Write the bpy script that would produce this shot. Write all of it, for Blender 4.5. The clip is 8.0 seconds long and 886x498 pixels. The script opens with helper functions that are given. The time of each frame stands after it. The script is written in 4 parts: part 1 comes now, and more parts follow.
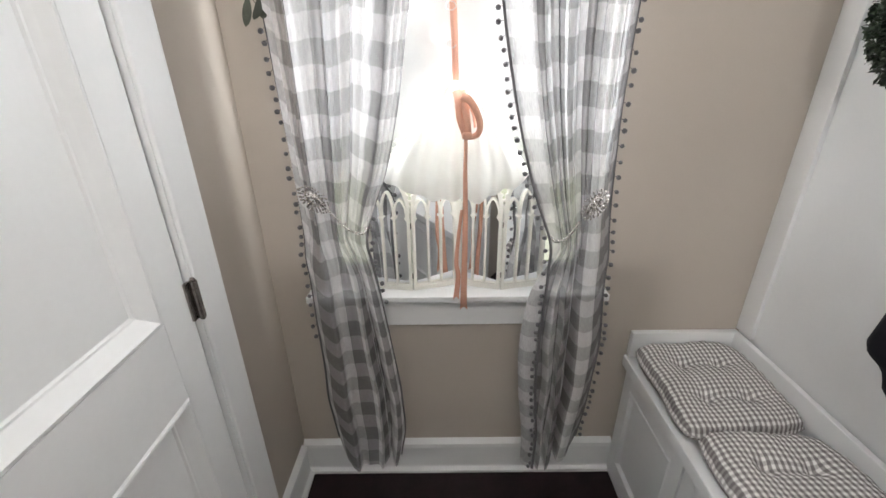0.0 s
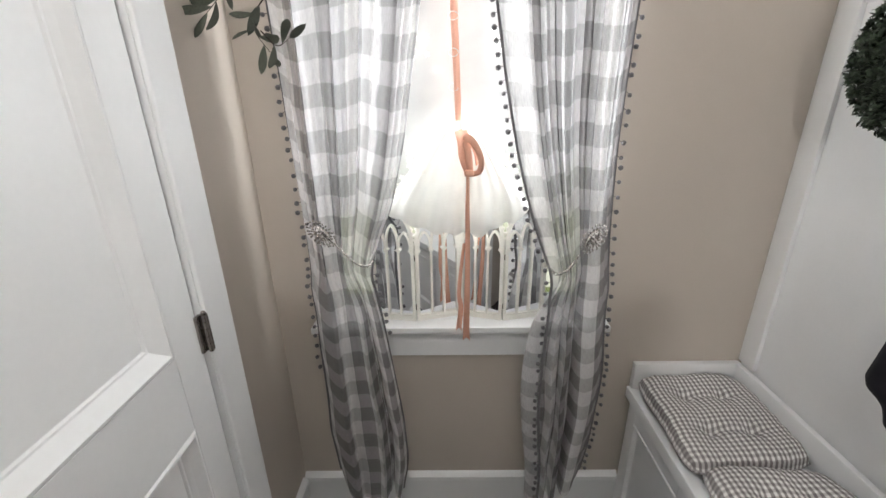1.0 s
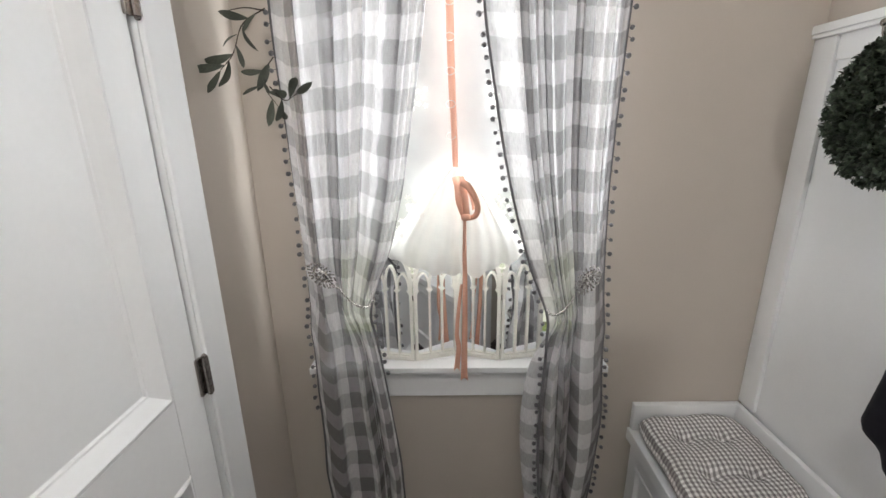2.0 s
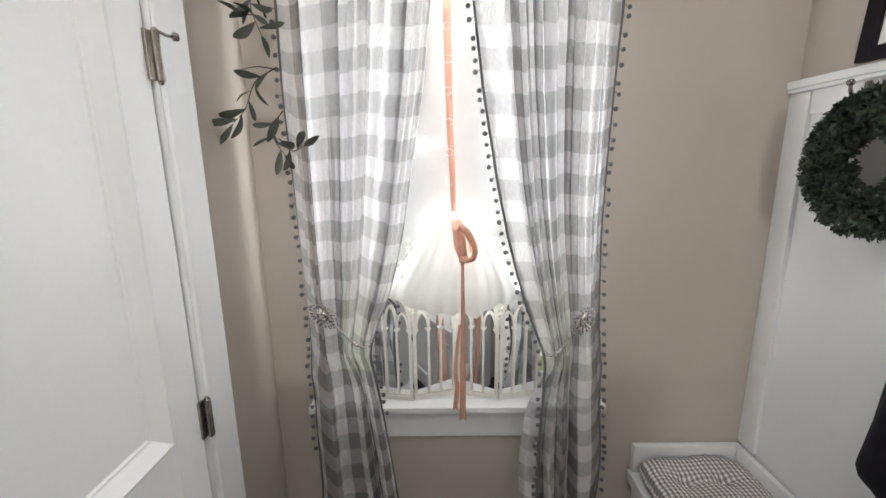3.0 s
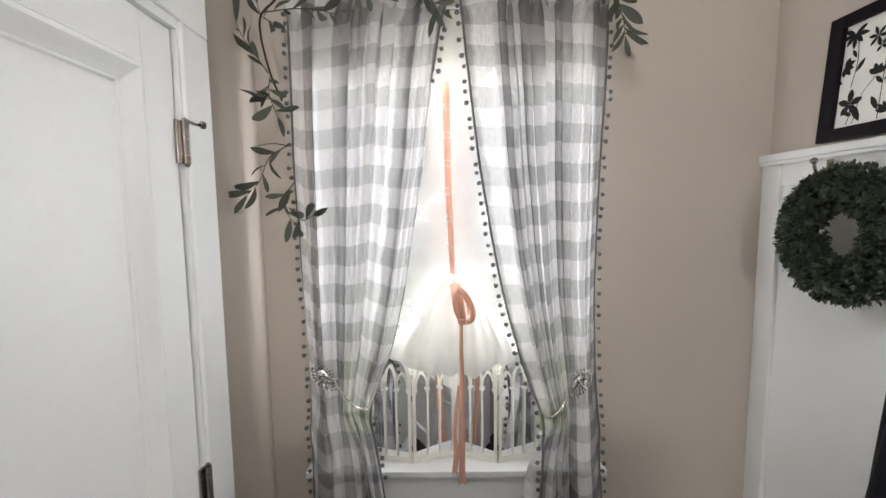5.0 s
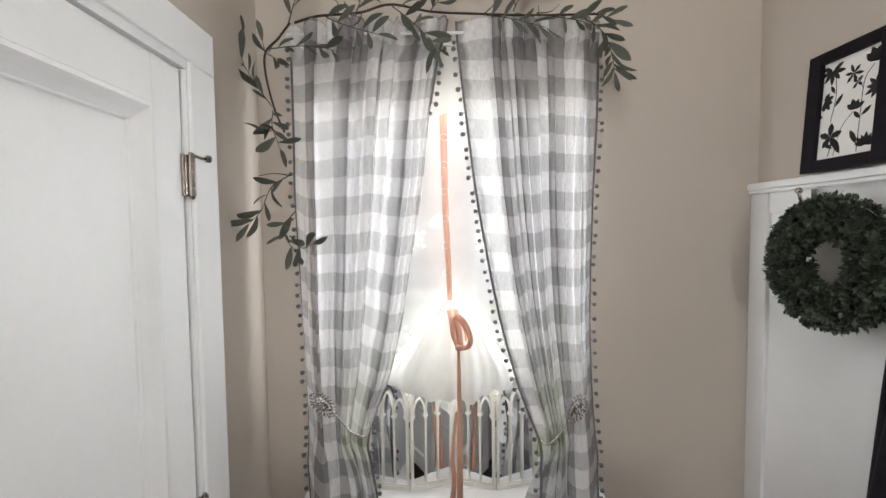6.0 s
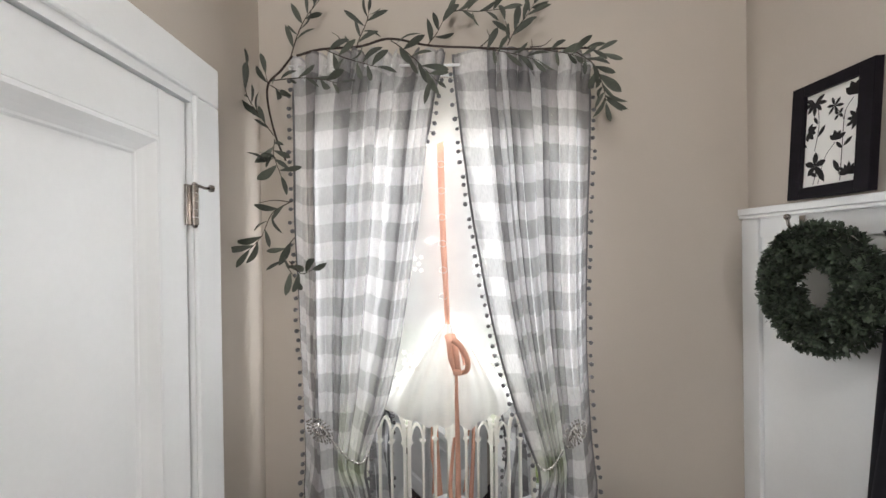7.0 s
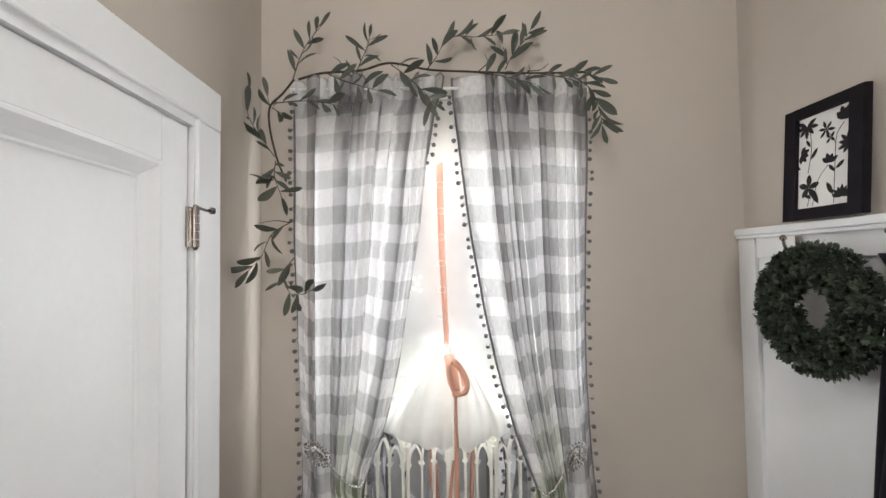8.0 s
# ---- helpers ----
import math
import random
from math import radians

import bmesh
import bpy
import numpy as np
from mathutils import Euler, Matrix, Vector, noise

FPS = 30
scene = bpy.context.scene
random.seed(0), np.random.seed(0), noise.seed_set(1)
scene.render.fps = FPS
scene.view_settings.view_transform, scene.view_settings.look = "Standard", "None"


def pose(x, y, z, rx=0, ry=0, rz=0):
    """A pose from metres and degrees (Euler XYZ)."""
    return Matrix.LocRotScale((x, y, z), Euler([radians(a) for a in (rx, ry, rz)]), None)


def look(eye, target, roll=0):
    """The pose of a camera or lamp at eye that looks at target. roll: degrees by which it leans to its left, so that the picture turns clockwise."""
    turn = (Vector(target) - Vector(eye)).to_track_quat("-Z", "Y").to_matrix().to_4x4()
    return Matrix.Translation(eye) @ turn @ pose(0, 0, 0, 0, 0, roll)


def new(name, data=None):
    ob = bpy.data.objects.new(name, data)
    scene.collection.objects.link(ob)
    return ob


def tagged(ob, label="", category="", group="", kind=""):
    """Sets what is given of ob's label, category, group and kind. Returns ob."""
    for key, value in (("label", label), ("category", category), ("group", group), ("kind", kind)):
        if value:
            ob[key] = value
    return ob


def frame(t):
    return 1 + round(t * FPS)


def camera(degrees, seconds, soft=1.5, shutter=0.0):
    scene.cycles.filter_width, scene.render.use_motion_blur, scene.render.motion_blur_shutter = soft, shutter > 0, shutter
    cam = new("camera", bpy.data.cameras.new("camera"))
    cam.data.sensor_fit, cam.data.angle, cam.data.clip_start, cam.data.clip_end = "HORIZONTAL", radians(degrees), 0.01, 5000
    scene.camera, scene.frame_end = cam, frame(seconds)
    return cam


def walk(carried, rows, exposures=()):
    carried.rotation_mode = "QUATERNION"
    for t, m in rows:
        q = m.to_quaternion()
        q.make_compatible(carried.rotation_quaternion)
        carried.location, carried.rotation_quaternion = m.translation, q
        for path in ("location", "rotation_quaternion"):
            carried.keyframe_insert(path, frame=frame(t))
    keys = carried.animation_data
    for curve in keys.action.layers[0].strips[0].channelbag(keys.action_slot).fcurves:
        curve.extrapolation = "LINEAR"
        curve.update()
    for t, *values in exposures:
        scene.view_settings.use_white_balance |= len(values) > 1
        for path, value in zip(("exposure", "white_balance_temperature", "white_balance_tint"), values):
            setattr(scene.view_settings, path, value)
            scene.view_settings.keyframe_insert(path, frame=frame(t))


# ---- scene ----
cam = camera(93.7, 8.0)
PATH = [
    (0, (-0.013, -1.191, 1.51), (-0.02, 0.635, 0.694), -0.7),
    (0.5, (-0.013, -1.202, 1.523), (-0.027, 0.646, 0.757), -0.8),
    (1, (-0.012, -1.211, 1.541), (-0.033, 0.661, 0.837), -0.8),
    (1.5, (-0.008, -1.218, 1.556), (-0.03, 0.679, 0.924), -0.8),
    (3, (0.0, -1.26, 1.614), (-0.019, 0.697, 1.202), -0.7),
    (3.5, (-0.002, -1.273, 1.629), (-0.018, 0.696, 1.278), -0.6),
    (4, (-0.004, -1.29, 1.645), (-0.017, 0.688, 1.353), -0.6),
    (4.5, (-0.003, -1.298, 1.656), (-0.014, 0.688, 1.419), -0.6),
    (6, (0.0, -1.33, 1.693), (0.002, 0.668, 1.596), -0.7),
    (6.5, (0.002, -1.337, 1.701), (0.01, 0.663, 1.652), -0.7),
    (7, (0.001, -1.348, 1.713), (0.015, 0.652, 1.705), -0.8),
    (7.5, (0.0, -1.353, 1.72), (0.021, 0.647, 1.751), -0.8),
    (8, (-0.001, -1.353, 1.728), (0.022, 0.646, 1.793), -0.8),
]
walk(cam, [(t, look(eye, target, roll)) for t, eye, target, roll in PATH],
     [(0.0, 0.20), (1.5, 0.05), (3.5, -0.03), (6.5, -0.07), (8.0, -0.05)])

# ---- world, sun and lamps ----
world = bpy.data.worlds.new("world")
scene.world = world
world.use_nodes = True
wn = world.node_tree
sky = wn.nodes.new("ShaderNodeTexSky")
sky.sky_type = "NISHITA"
sky.sun_disc = False
sky.sun_elevation, sky.sun_rotation = radians(48), radians(200)
wn.nodes["Background"].inputs["Strength"].default_value = 0.15
wn.links.new(sky.outputs[0], wn.nodes["Background"].inputs["Color"])

sun_data = bpy.data.lights.new("sun", "SUN")
sun_data.energy, sun_data.angle, sun_data.color = 3.0, radians(0.6), (1.0, 0.95, 0.88)
sun = new("sun", sun_data)
sun.matrix_world = look((-2.0, -6.0, 9.0), (0.0, 0.0, 0.0))

# daylight entering through the window
day_data = bpy.data.lights.new("window_daylight", "AREA")
day_data.shape, day_data.size, day_data.size_y = "RECTANGLE", 0.80, 0.84
day_data.energy, day_data.color = 20.5, (0.94, 0.975, 1.0)
day = new("window_daylight", day_data)
day.matrix_world = look((0.031, 0.020, 1.680), (0.031, -1.0, 1.680))

# the lit ceiling lamp in the wider part of the room
CEILING, LAMP_X, LAMP_Y = 2.95, -0.05, -1.60
bulb_data = bpy.data.lights.new("ceiling_bulb", "POINT")
bulb_data.energy, bulb_data.color, bulb_data.shadow_soft_size = 23.0, (0.985, 0.995, 1.0), 0.07
bulb = new("ceiling_bulb", bulb_data)
bulb.location = (LAMP_X, LAMP_Y, CEILING - 0.26)
# added stand-in for low light from behind, which casts the wreath's shadow
rear_light_data = bpy.data.lights.new("added_rear_light", "POINT")
rear_light_data.energy, rear_light_data.color, rear_light_data.shadow_soft_size = 70.0, (1.0, 0.985, 0.97), 0.06
added_rear_light = new("added_rear_light", rear_light_data)
added_rear_light.location = (-0.10, -3.80, 1.80)


# ---- materials ----
def mat(name, color, rough=0.6, metal=0.0, vary=0.06, scale=6.0, grain=220.0, bump=0.05, spec=0.4, sheen=0.0, rand=0.0):
    """A surface with two scales of tone variation and a fine relief."""
    m = bpy.data.materials.new(name)
    m.use_nodes = True
    n, l = m.node_tree.nodes, m.node_tree.links
    b = n["Principled BSDF"]
    b.inputs["Roughness"].default_value, b.inputs["Metallic"].default_value = rough, metal
    b.inputs["Specular IOR Level"].default_value = spec
    b.inputs["Sheen Weight"].default_value = sheen
    tc = n.new("ShaderNodeTexCoord")
    big, fine = n.new("ShaderNodeTexNoise"), n.new("ShaderNodeTexNoise")
    big.inputs["Scale"].default_value, big.inputs["Detail"].default_value = scale, 5
    fine.inputs["Scale"].default_value, fine.inputs["Detail"].default_value = grain, 3
    l.new(tc.outputs["Object"], big.inputs["Vector"])
    l.new(tc.outputs["Object"], fine.inputs["Vector"])
    add = n.new("ShaderNodeMath")
    add.operation = "MULTIPLY_ADD"
    add.inputs[1].default_value = 0.35
    l.new(fine.outputs["Fac"], add.inputs[0])
    l.new(big.outputs["Fac"], add.inputs[2])
    ramp = n.new("ShaderNodeMapRange")
    ramp.inputs["From Min"].default_value, ramp.inputs["From Max"].default_value = 0.45, 0.9
    ramp.inputs["To Min"].default_value, ramp.inputs["To Max"].default_value = 1.0 - vary, 1.0 + vary
    l.new(add.outputs[0], ramp.inputs["Value"])
    mul = n.new("ShaderNodeVectorMath")
    mul.operation = "SCALE"
    mul.inputs[0].default_value = color
    fac = ramp.outputs["Result"]
    if rand:
        info, rr, mm = n.new("ShaderNodeObjectInfo"), n.new("ShaderNodeMapRange"), n.new("ShaderNodeMath")
        rr.inputs["To Min"].default_value, rr.inputs["To Max"].default_value = 1.0 - rand, 1.0 + rand
        mm.operation = "MULTIPLY"
        l.new(info.outputs["Random"], rr.inputs["Value"])
        l.new(rr.outputs["Result"], mm.inputs[0])
        l.new(fac, mm.inputs[1])
        fac = mm.outputs[0]
    l.new(fac, mul.inputs["Scale"])
    l.new(mul.outputs[0], b.inputs["Base Color"])
    if bump:
        bp = n.new("ShaderNodeBump")
        bp.inputs["Strength"].default_value, bp.inputs["Distance"].default_value = bump, 0.002
        l.new(add.outputs[0], bp.inputs["Height"])
        l.new(bp.outputs["Normal"], b.inputs["Normal"])
    return m


def check_mat(name, period, pale, mid, dark, through_light=0.0, clear=0.0, rough=0.9, weave=900.0):
    """Woven check: stripes both ways over the UV map, which is in metres of cloth."""
    m = bpy.data.materials.new(name)
    m.use_nodes = True
    n, l = m.node_tree.nodes, m.node_tree.links
    out, b = n["Material Output"], n["Principled BSDF"]
    uv, sep = n.new("ShaderNodeUVMap"), n.new("ShaderNodeSeparateXYZ")
    uv.uv_map = "cloth"
    wob = n.new("ShaderNodeTexNoise")
    wob.inputs["Scale"].default_value = 9.0
    mixv = n.new("ShaderNodeVectorMath")
    mixv.operation = "MULTIPLY_ADD"
    mixv.inputs[1].default_value = (0.10 * period,) * 3
    l.new(uv.outputs[0], wob.inputs["Vector"])
    l.new(wob.outputs["Color"], mixv.inputs[0])
    l.new(uv.outputs[0], mixv.inputs[2])
    l.new(mixv.outputs[0], sep.inputs[0])
    bands = []
    for axis in ("X", "Y"):
        fr, step = n.new("ShaderNodeMath"), n.new("ShaderNodeMapRange")
        fr.operation = "PINGPONG"
        fr.inputs[1].default_value = period / 2
        l.new(sep.outputs[axis], fr.inputs[0])
        step.inputs["From Min"].default_value, step.inputs["From Max"].default_value = period * 0.235, period * 0.265
        l.new(fr.outputs[0], step.inputs["Value"])
        bands.append(step.outputs["Result"])
    total = n.new("ShaderNodeMath")
    total.operation = "MULTIPLY_ADD"
    # X stripes count nearly double, putting the dark of curtain folds into the colour
    total.inputs[1].default_value = 1.9
    l.new(bands[0], total.inputs[0])
    l.new(bands[1], total.inputs[2])
    half = n.new("ShaderNodeMath")
    half.operation = "MULTIPLY"
    half.inputs[1].default_value = 0.36
    l.new(total.outputs[0], half.inputs[0])
    ramp = n.new("ShaderNodeValToRGB")
    ramp.color_ramp.elements[0].color = (*pale, 1)
    ramp.color_ramp.elements[1].color = (*dark, 1)
    e = ramp.color_ramp.elements.new(0.5)
    e.color = (*mid, 1)
    l.new(half.outputs[0], ramp.inputs["Fac"])
    fine = n.new("ShaderNodeTexNoise")
    fine.inputs["Scale"].default_value = weave
    stretch = n.new("ShaderNodeMapping")
    stretch.inputs["Scale"].default_value = (1.0, 0.06, 1.0)
    l.new(uv.outputs[0], stretch.inputs["Vector"])
    l.new(stretch.outputs[0], fine.inputs["Vector"])
    tone = n.new("ShaderNodeMapRange")
    tone.inputs["From Min"].default_value, tone.inputs["From Max"].default_value = 0.3, 0.7
    tone.inputs["To Min"].default_value, tone.inputs["To Max"].default_value = 0.90, 1.06
    l.new(fine.outputs["Fac"], tone.inputs["Value"])
    sc = n.new("ShaderNodeVectorMath")
    sc.operation = "SCALE"
    l.new(ramp.outputs["Color"], sc.inputs[0])
    l.new(tone.outputs["Result"], sc.inputs["Scale"])
    l.new(sc.outputs[0], b.inputs["Base Color"])
    b.inputs["Roughness"].default_value = rough
    b.inputs["Specular IOR Level"].default_value = 0.15
    bp = n.new("ShaderNodeBump")
    bp.inputs["Strength"].default_value, bp.inputs["Distance"].default_value = 0.15, 0.001
    l.new(fine.outputs["Fac"], bp.inputs["Height"])
    l.new(bp.outputs["Normal"], b.inputs["Normal"])
    last = b.outputs[0]
    if through_light:
        tr, mx = n.new("ShaderNodeBsdfTranslucent"), n.new("ShaderNodeMixShader")
        pale_mix = n.new("ShaderNodeMix")
        pale_mix.data_type = "RGBA"
        pale_mix.inputs[0].default_value = 0.85
        pale_mix.inputs[7].default_value = (*pale, 1)
        l.new(sc.outputs[0], pale_mix.inputs[6])
        l.new(pale_mix.outputs[2], tr.inputs["Color"])
        mx.inputs[0].default_value = through_light
        l.new(last, mx.inputs[1])
        l.new(tr.outputs[0], mx.inputs[2])
        last = mx.outputs[0]
    if clear:
        tp, mx = n.new("ShaderNodeBsdfTransparent"), n.new("ShaderNodeMixShader")
        gauze = n.new("ShaderNodeMapRange")
        gauze.inputs["From Min"].default_value, gauze.inputs["From Max"].default_value = 0.3, 0.7
        gauze.inputs["To Min"].default_value, gauze.inputs["To Max"].default_value = clear * 0.45, clear * 1.55
        l.new(fine.outputs["Fac"], gauze.inputs["Value"])
        l.new(gauze.outputs["Result"], mx.inputs[0])
        l.new(last, mx.inputs[1])
        l.new(tp.outputs[0], mx.inputs[2])
        last = mx.outputs[0]
    l.new(last, out.inputs["Surface"])
    return m


def sheer_mat(name, color, through_light=0.5, clear=0.25):
    m = mat(name, color, 0.9, vary=0.05, scale=14, grain=500, bump=0.1, spec=0.1)
    n, l = m.node_tree.nodes, m.node_tree.links
    out, b = n["Material Output"], n["Principled BSDF"]
    tr, tp, m1, m2 = (n.new(k) for k in ("ShaderNodeBsdfTranslucent", "ShaderNodeBsdfTransparent", "ShaderNodeMixShader", "ShaderNodeMixShader"))
    tr.inputs["Color"].default_value = (*color, 1)
    m1.inputs[0].default_value, m2.inputs[0].default_value = through_light, clear
    l.new(b.outputs[0], m1.inputs[1])
    l.new(tr.outputs[0], m1.inputs[2])
    l.new(m1.outputs[0], m2.inputs[1])
    l.new(tp.outputs[0], m2.inputs[2])
    l.new(m2.outputs[0], out.inputs["Surface"])
    return m


CHECK = 0.112      # one light and one grey stripe of the curtain cloth
WALL = mat("greige_wall_paint", (0.50, 0.445, 0.39), 0.85, vary=0.03, scale=2.5, grain=160, bump=0.12, spec=0.25)
WHITE = mat("white_trim_paint", (0.80, 0.80, 0.80), 0.38, vary=0.025, scale=5, grain=120, bump=0.05, spec=0.45)
DOOR = mat("white_door_paint", (0.80, 0.80, 0.80), 0.42, vary=0.03, scale=4, grain=90, bump=0.06, spec=0.45)
# dark so the added half wall bounces little and the mirrors stay dark
BLOCKER_DARK = mat("light_blocker_dark", (0.060, 0.055, 0.055), 0.75, vary=0.12, scale=3, grain=120, bump=0.1)
CEIL = mat("white_ceiling_paint", (0.78, 0.77, 0.75), 0.9, vary=0.03, scale=3, bump=0.1)
FLOOR = mat("dark_stained_floor", (0.017, 0.009, 0.010), 0.5, vary=0.35, scale=9, grain=80, bump=0.1, spec=0.25)
CLOTH = check_mat("grey_buffalo_check", CHECK, (0.80, 0.79, 0.79), (0.46, 0.445, 0.45), (0.19, 0.18, 0.185), 0.050, 0.28)
GINGHAM = check_mat("grey_gingham", 0.0165, (0.82, 0.80, 0.78), (0.40, 0.37, 0.36), (0.20, 0.18, 0.18), weave=1500.0)
POM = mat("grey_pompom_wool", (0.115, 0.110, 0.115), 0.95, vary=0.25, scale=120, grain=900, bump=0.6, sheen=0.3)
TRIM = mat("grey_trim_tape", (0.12, 0.115, 0.12), 0.9, vary=0.15, scale=80, grain=700, bump=0.3)
SHEER = sheer_mat("white_sheer", (0.53, 0.53, 0.52), 0.06, 0.30)
BELL = sheer_mat("white_gathered_voile", (0.84, 0.835, 0.80), 0.030, 0.12)
LACE = sheer_mat("cream_lace", (0.80, 0.77, 0.72), 0.03, 0.10)
RIBBON = sheer_mat("copper_satin_ribbon", (0.68, 0.38, 0.28), 0.05, 0.0)
SCREEN = mat("cream_painted_wood", (0.80, 0.78, 0.72), 0.5, vary=0.05, scale=25, grain=200, bump=0.1)
MIRROR = mat("mirror_silver", (0.86, 0.87, 0.88), 0.02, 1.0, vary=0.01, bump=0.0)
NICKEL = mat("satin_nickel", (0.36, 0.325, 0.30), 0.24, 1.0, vary=0.2, scale=40, grain=300, bump=0.05)
STEEL = mat("silver_beads", (0.78, 0.76, 0.74), 0.18, 1.0, vary=0.2, scale=90, bump=0.0)
CRYSTAL = mat("smoked_crystal", (0.46, 0.43, 0.40), 0.15, 0.7, vary=0.5, scale=160, bump=0.0, spec=0.9)
LEAF = mat("olive_leaf", (0.060, 0.066, 0.050), 0.6, vary=0.3, scale=30, grain=200, bump=0.2, rand=0.35)
TWIG = mat("dark_brown_twig", (0.032, 0.020, 0.015), 0.8, vary=0.3, scale=60, grain=300, bump=0.4)
BOX = mat("boxwood_leaf", (0.047, 0.064, 0.041), 0.40, vary=0.45, scale=22, grain=200, bump=0.2, rand=0.65)
# leaf green at a quarter of its strength, for the ring under the leaves
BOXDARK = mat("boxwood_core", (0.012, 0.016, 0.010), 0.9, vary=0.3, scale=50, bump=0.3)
BLACK = mat("black_frame_paint", (0.006, 0.004, 0.007), 0.6, vary=0.3, scale=30, grain=200, bump=0.15, spec=0.18)
PAPER = mat("white_print_paper", (0.78, 0.76, 0.73), 0.8, vary=0.03, scale=20, bump=0.05)
INK = mat("black_ink", (0.016, 0.014, 0.014), 0.8, vary=0.2, scale=60, bump=0.0)
COAT = mat("black_wool", (0.008, 0.007, 0.010), 0.95, vary=0.3, scale=40, grain=500, bump=0.4, sheen=0.05, spec=0.15)
SEAM = mat("grey_seam_thread", (0.36, 0.34, 0.33), 0.9, vary=0.2, scale=300, grain=900, bump=0.2)
RUBBER = mat("white_rubber", (0.6, 0.58, 0.55), 0.7, vary=0.05, scale=50)
GRASS = mat("lawn_grass", (0.16, 0.20, 0.06), 0.9, vary=0.35, scale=3, grain=60, bump=0.6)
# greenery whose sunlight is put into its emission colour
GARDEN = bpy.data.materials.new("glowing_garden")
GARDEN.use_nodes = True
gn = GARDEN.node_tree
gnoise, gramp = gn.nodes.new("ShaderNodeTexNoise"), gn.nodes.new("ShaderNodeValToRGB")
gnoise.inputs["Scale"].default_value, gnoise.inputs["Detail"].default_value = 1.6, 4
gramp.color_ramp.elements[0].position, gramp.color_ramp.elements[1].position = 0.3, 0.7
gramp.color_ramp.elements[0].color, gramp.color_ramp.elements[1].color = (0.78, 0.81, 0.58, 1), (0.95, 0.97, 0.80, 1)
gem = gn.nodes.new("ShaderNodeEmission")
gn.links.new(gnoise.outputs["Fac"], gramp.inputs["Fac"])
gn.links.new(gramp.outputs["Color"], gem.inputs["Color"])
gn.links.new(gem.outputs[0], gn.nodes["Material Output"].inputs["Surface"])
# brightness of the outdoors behind the curtains, painted as white emission
WHITE_GLOW = bpy.data.materials.new("white_glow_sheet")
WHITE_GLOW.use_nodes = True
hn = WHITE_GLOW.node_tree
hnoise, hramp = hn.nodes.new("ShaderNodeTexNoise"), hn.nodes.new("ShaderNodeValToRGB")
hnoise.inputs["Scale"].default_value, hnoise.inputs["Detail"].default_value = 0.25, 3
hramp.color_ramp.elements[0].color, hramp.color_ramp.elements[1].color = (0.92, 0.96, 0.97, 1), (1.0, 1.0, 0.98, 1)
sheet_glow = hn.nodes.new("ShaderNodeEmission")
sheet_glow.inputs["Strength"].default_value = 0.80
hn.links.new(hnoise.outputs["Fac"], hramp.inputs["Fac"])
hn.links.new(hramp.outputs["Color"], sheet_glow.inputs["Color"])
hn.links.new(sheet_glow.outputs[0], hn.nodes["Material Output"].inputs["Surface"])
SHADE = mat("opal_glass_shade", (0.85, 0.83, 0.8), 0.4, vary=0.02)
glass = bpy.data.materials.new("window_glass")
glass.use_nodes = True
gb = glass.node_tree.nodes["Principled BSDF"]
gb.inputs["Transmission Weight"].default_value, gb.inputs["Roughness"].default_value, gb.inputs["IOR"].default_value = 1.0, 0.0, 1.45


# ---- mesh helpers ----
def add_box(bm, x0, x1, y0, y1, z0, z1):
    v = [bm.verts.new(p) for p in ((x0, y0, z0), (x1, y0, z0), (x1, y1, z0), (x0, y1, z0), (x0, y0, z1), (x1, y0, z1), (x1, y1, z1), (x0, y1, z1))]
    for q in ((0, 3, 2, 1), (4, 5, 6, 7), (0, 1, 5, 4), (1, 2, 6, 5), (2, 3, 7, 6), (3, 0, 4, 7)):
        bm.faces.new([v[i] for i in q])


def boxes(*dims):
    bm = bmesh.new()
    for d in dims:
        add_box(bm, *d)
    return bm


def rounded(bm, r=0.002, seg=2):
    bmesh.ops.bevel(bm, geom=bm.edges[:], offset=r, segments=seg, affect="EDGES", profile=0.5)
    return bm


def mesh_of(name, bm, material, smooth=False):
    bmesh.ops.recalc_face_normals(bm, faces=bm.faces[:])
    me = bpy.data.meshes.new(name)
    bm.to_mesh(me)
    bm.free()
    me.materials.append(material)
    if smooth:
        for p in me.polygons:
            p.use_smooth = True
    return me


def part(name, bm, material, parent=None, label="", smooth=False):
    ob = new(name, mesh_of(name, bm, material, smooth))
    ob.parent = parent
    return tagged(ob, label) if label else ob


def thing(name, label, category, at=(0, 0, 0), group="", kind=""):
    ob = new(name)
    ob.empty_display_size = 0.05
    ob.location = at
    bpy.context.view_layer.update()
    return tagged(ob, label, category, group, kind)


def under(ob, parent):
    """Parent ob, whose mesh is in world places, under an Empty that stands elsewhere."""
    ob.parent = parent
    ob.matrix_parent_inverse = Matrix.Translation(-parent.location)
    return ob


def piece(name, bm, material, root, label="", smooth=False):
    return under(part(name, bm, material, None, label, smooth), root)


def structure(name, bm, material, label, category):
    return tagged(part(name, bm, material), label, category, kind="structure")


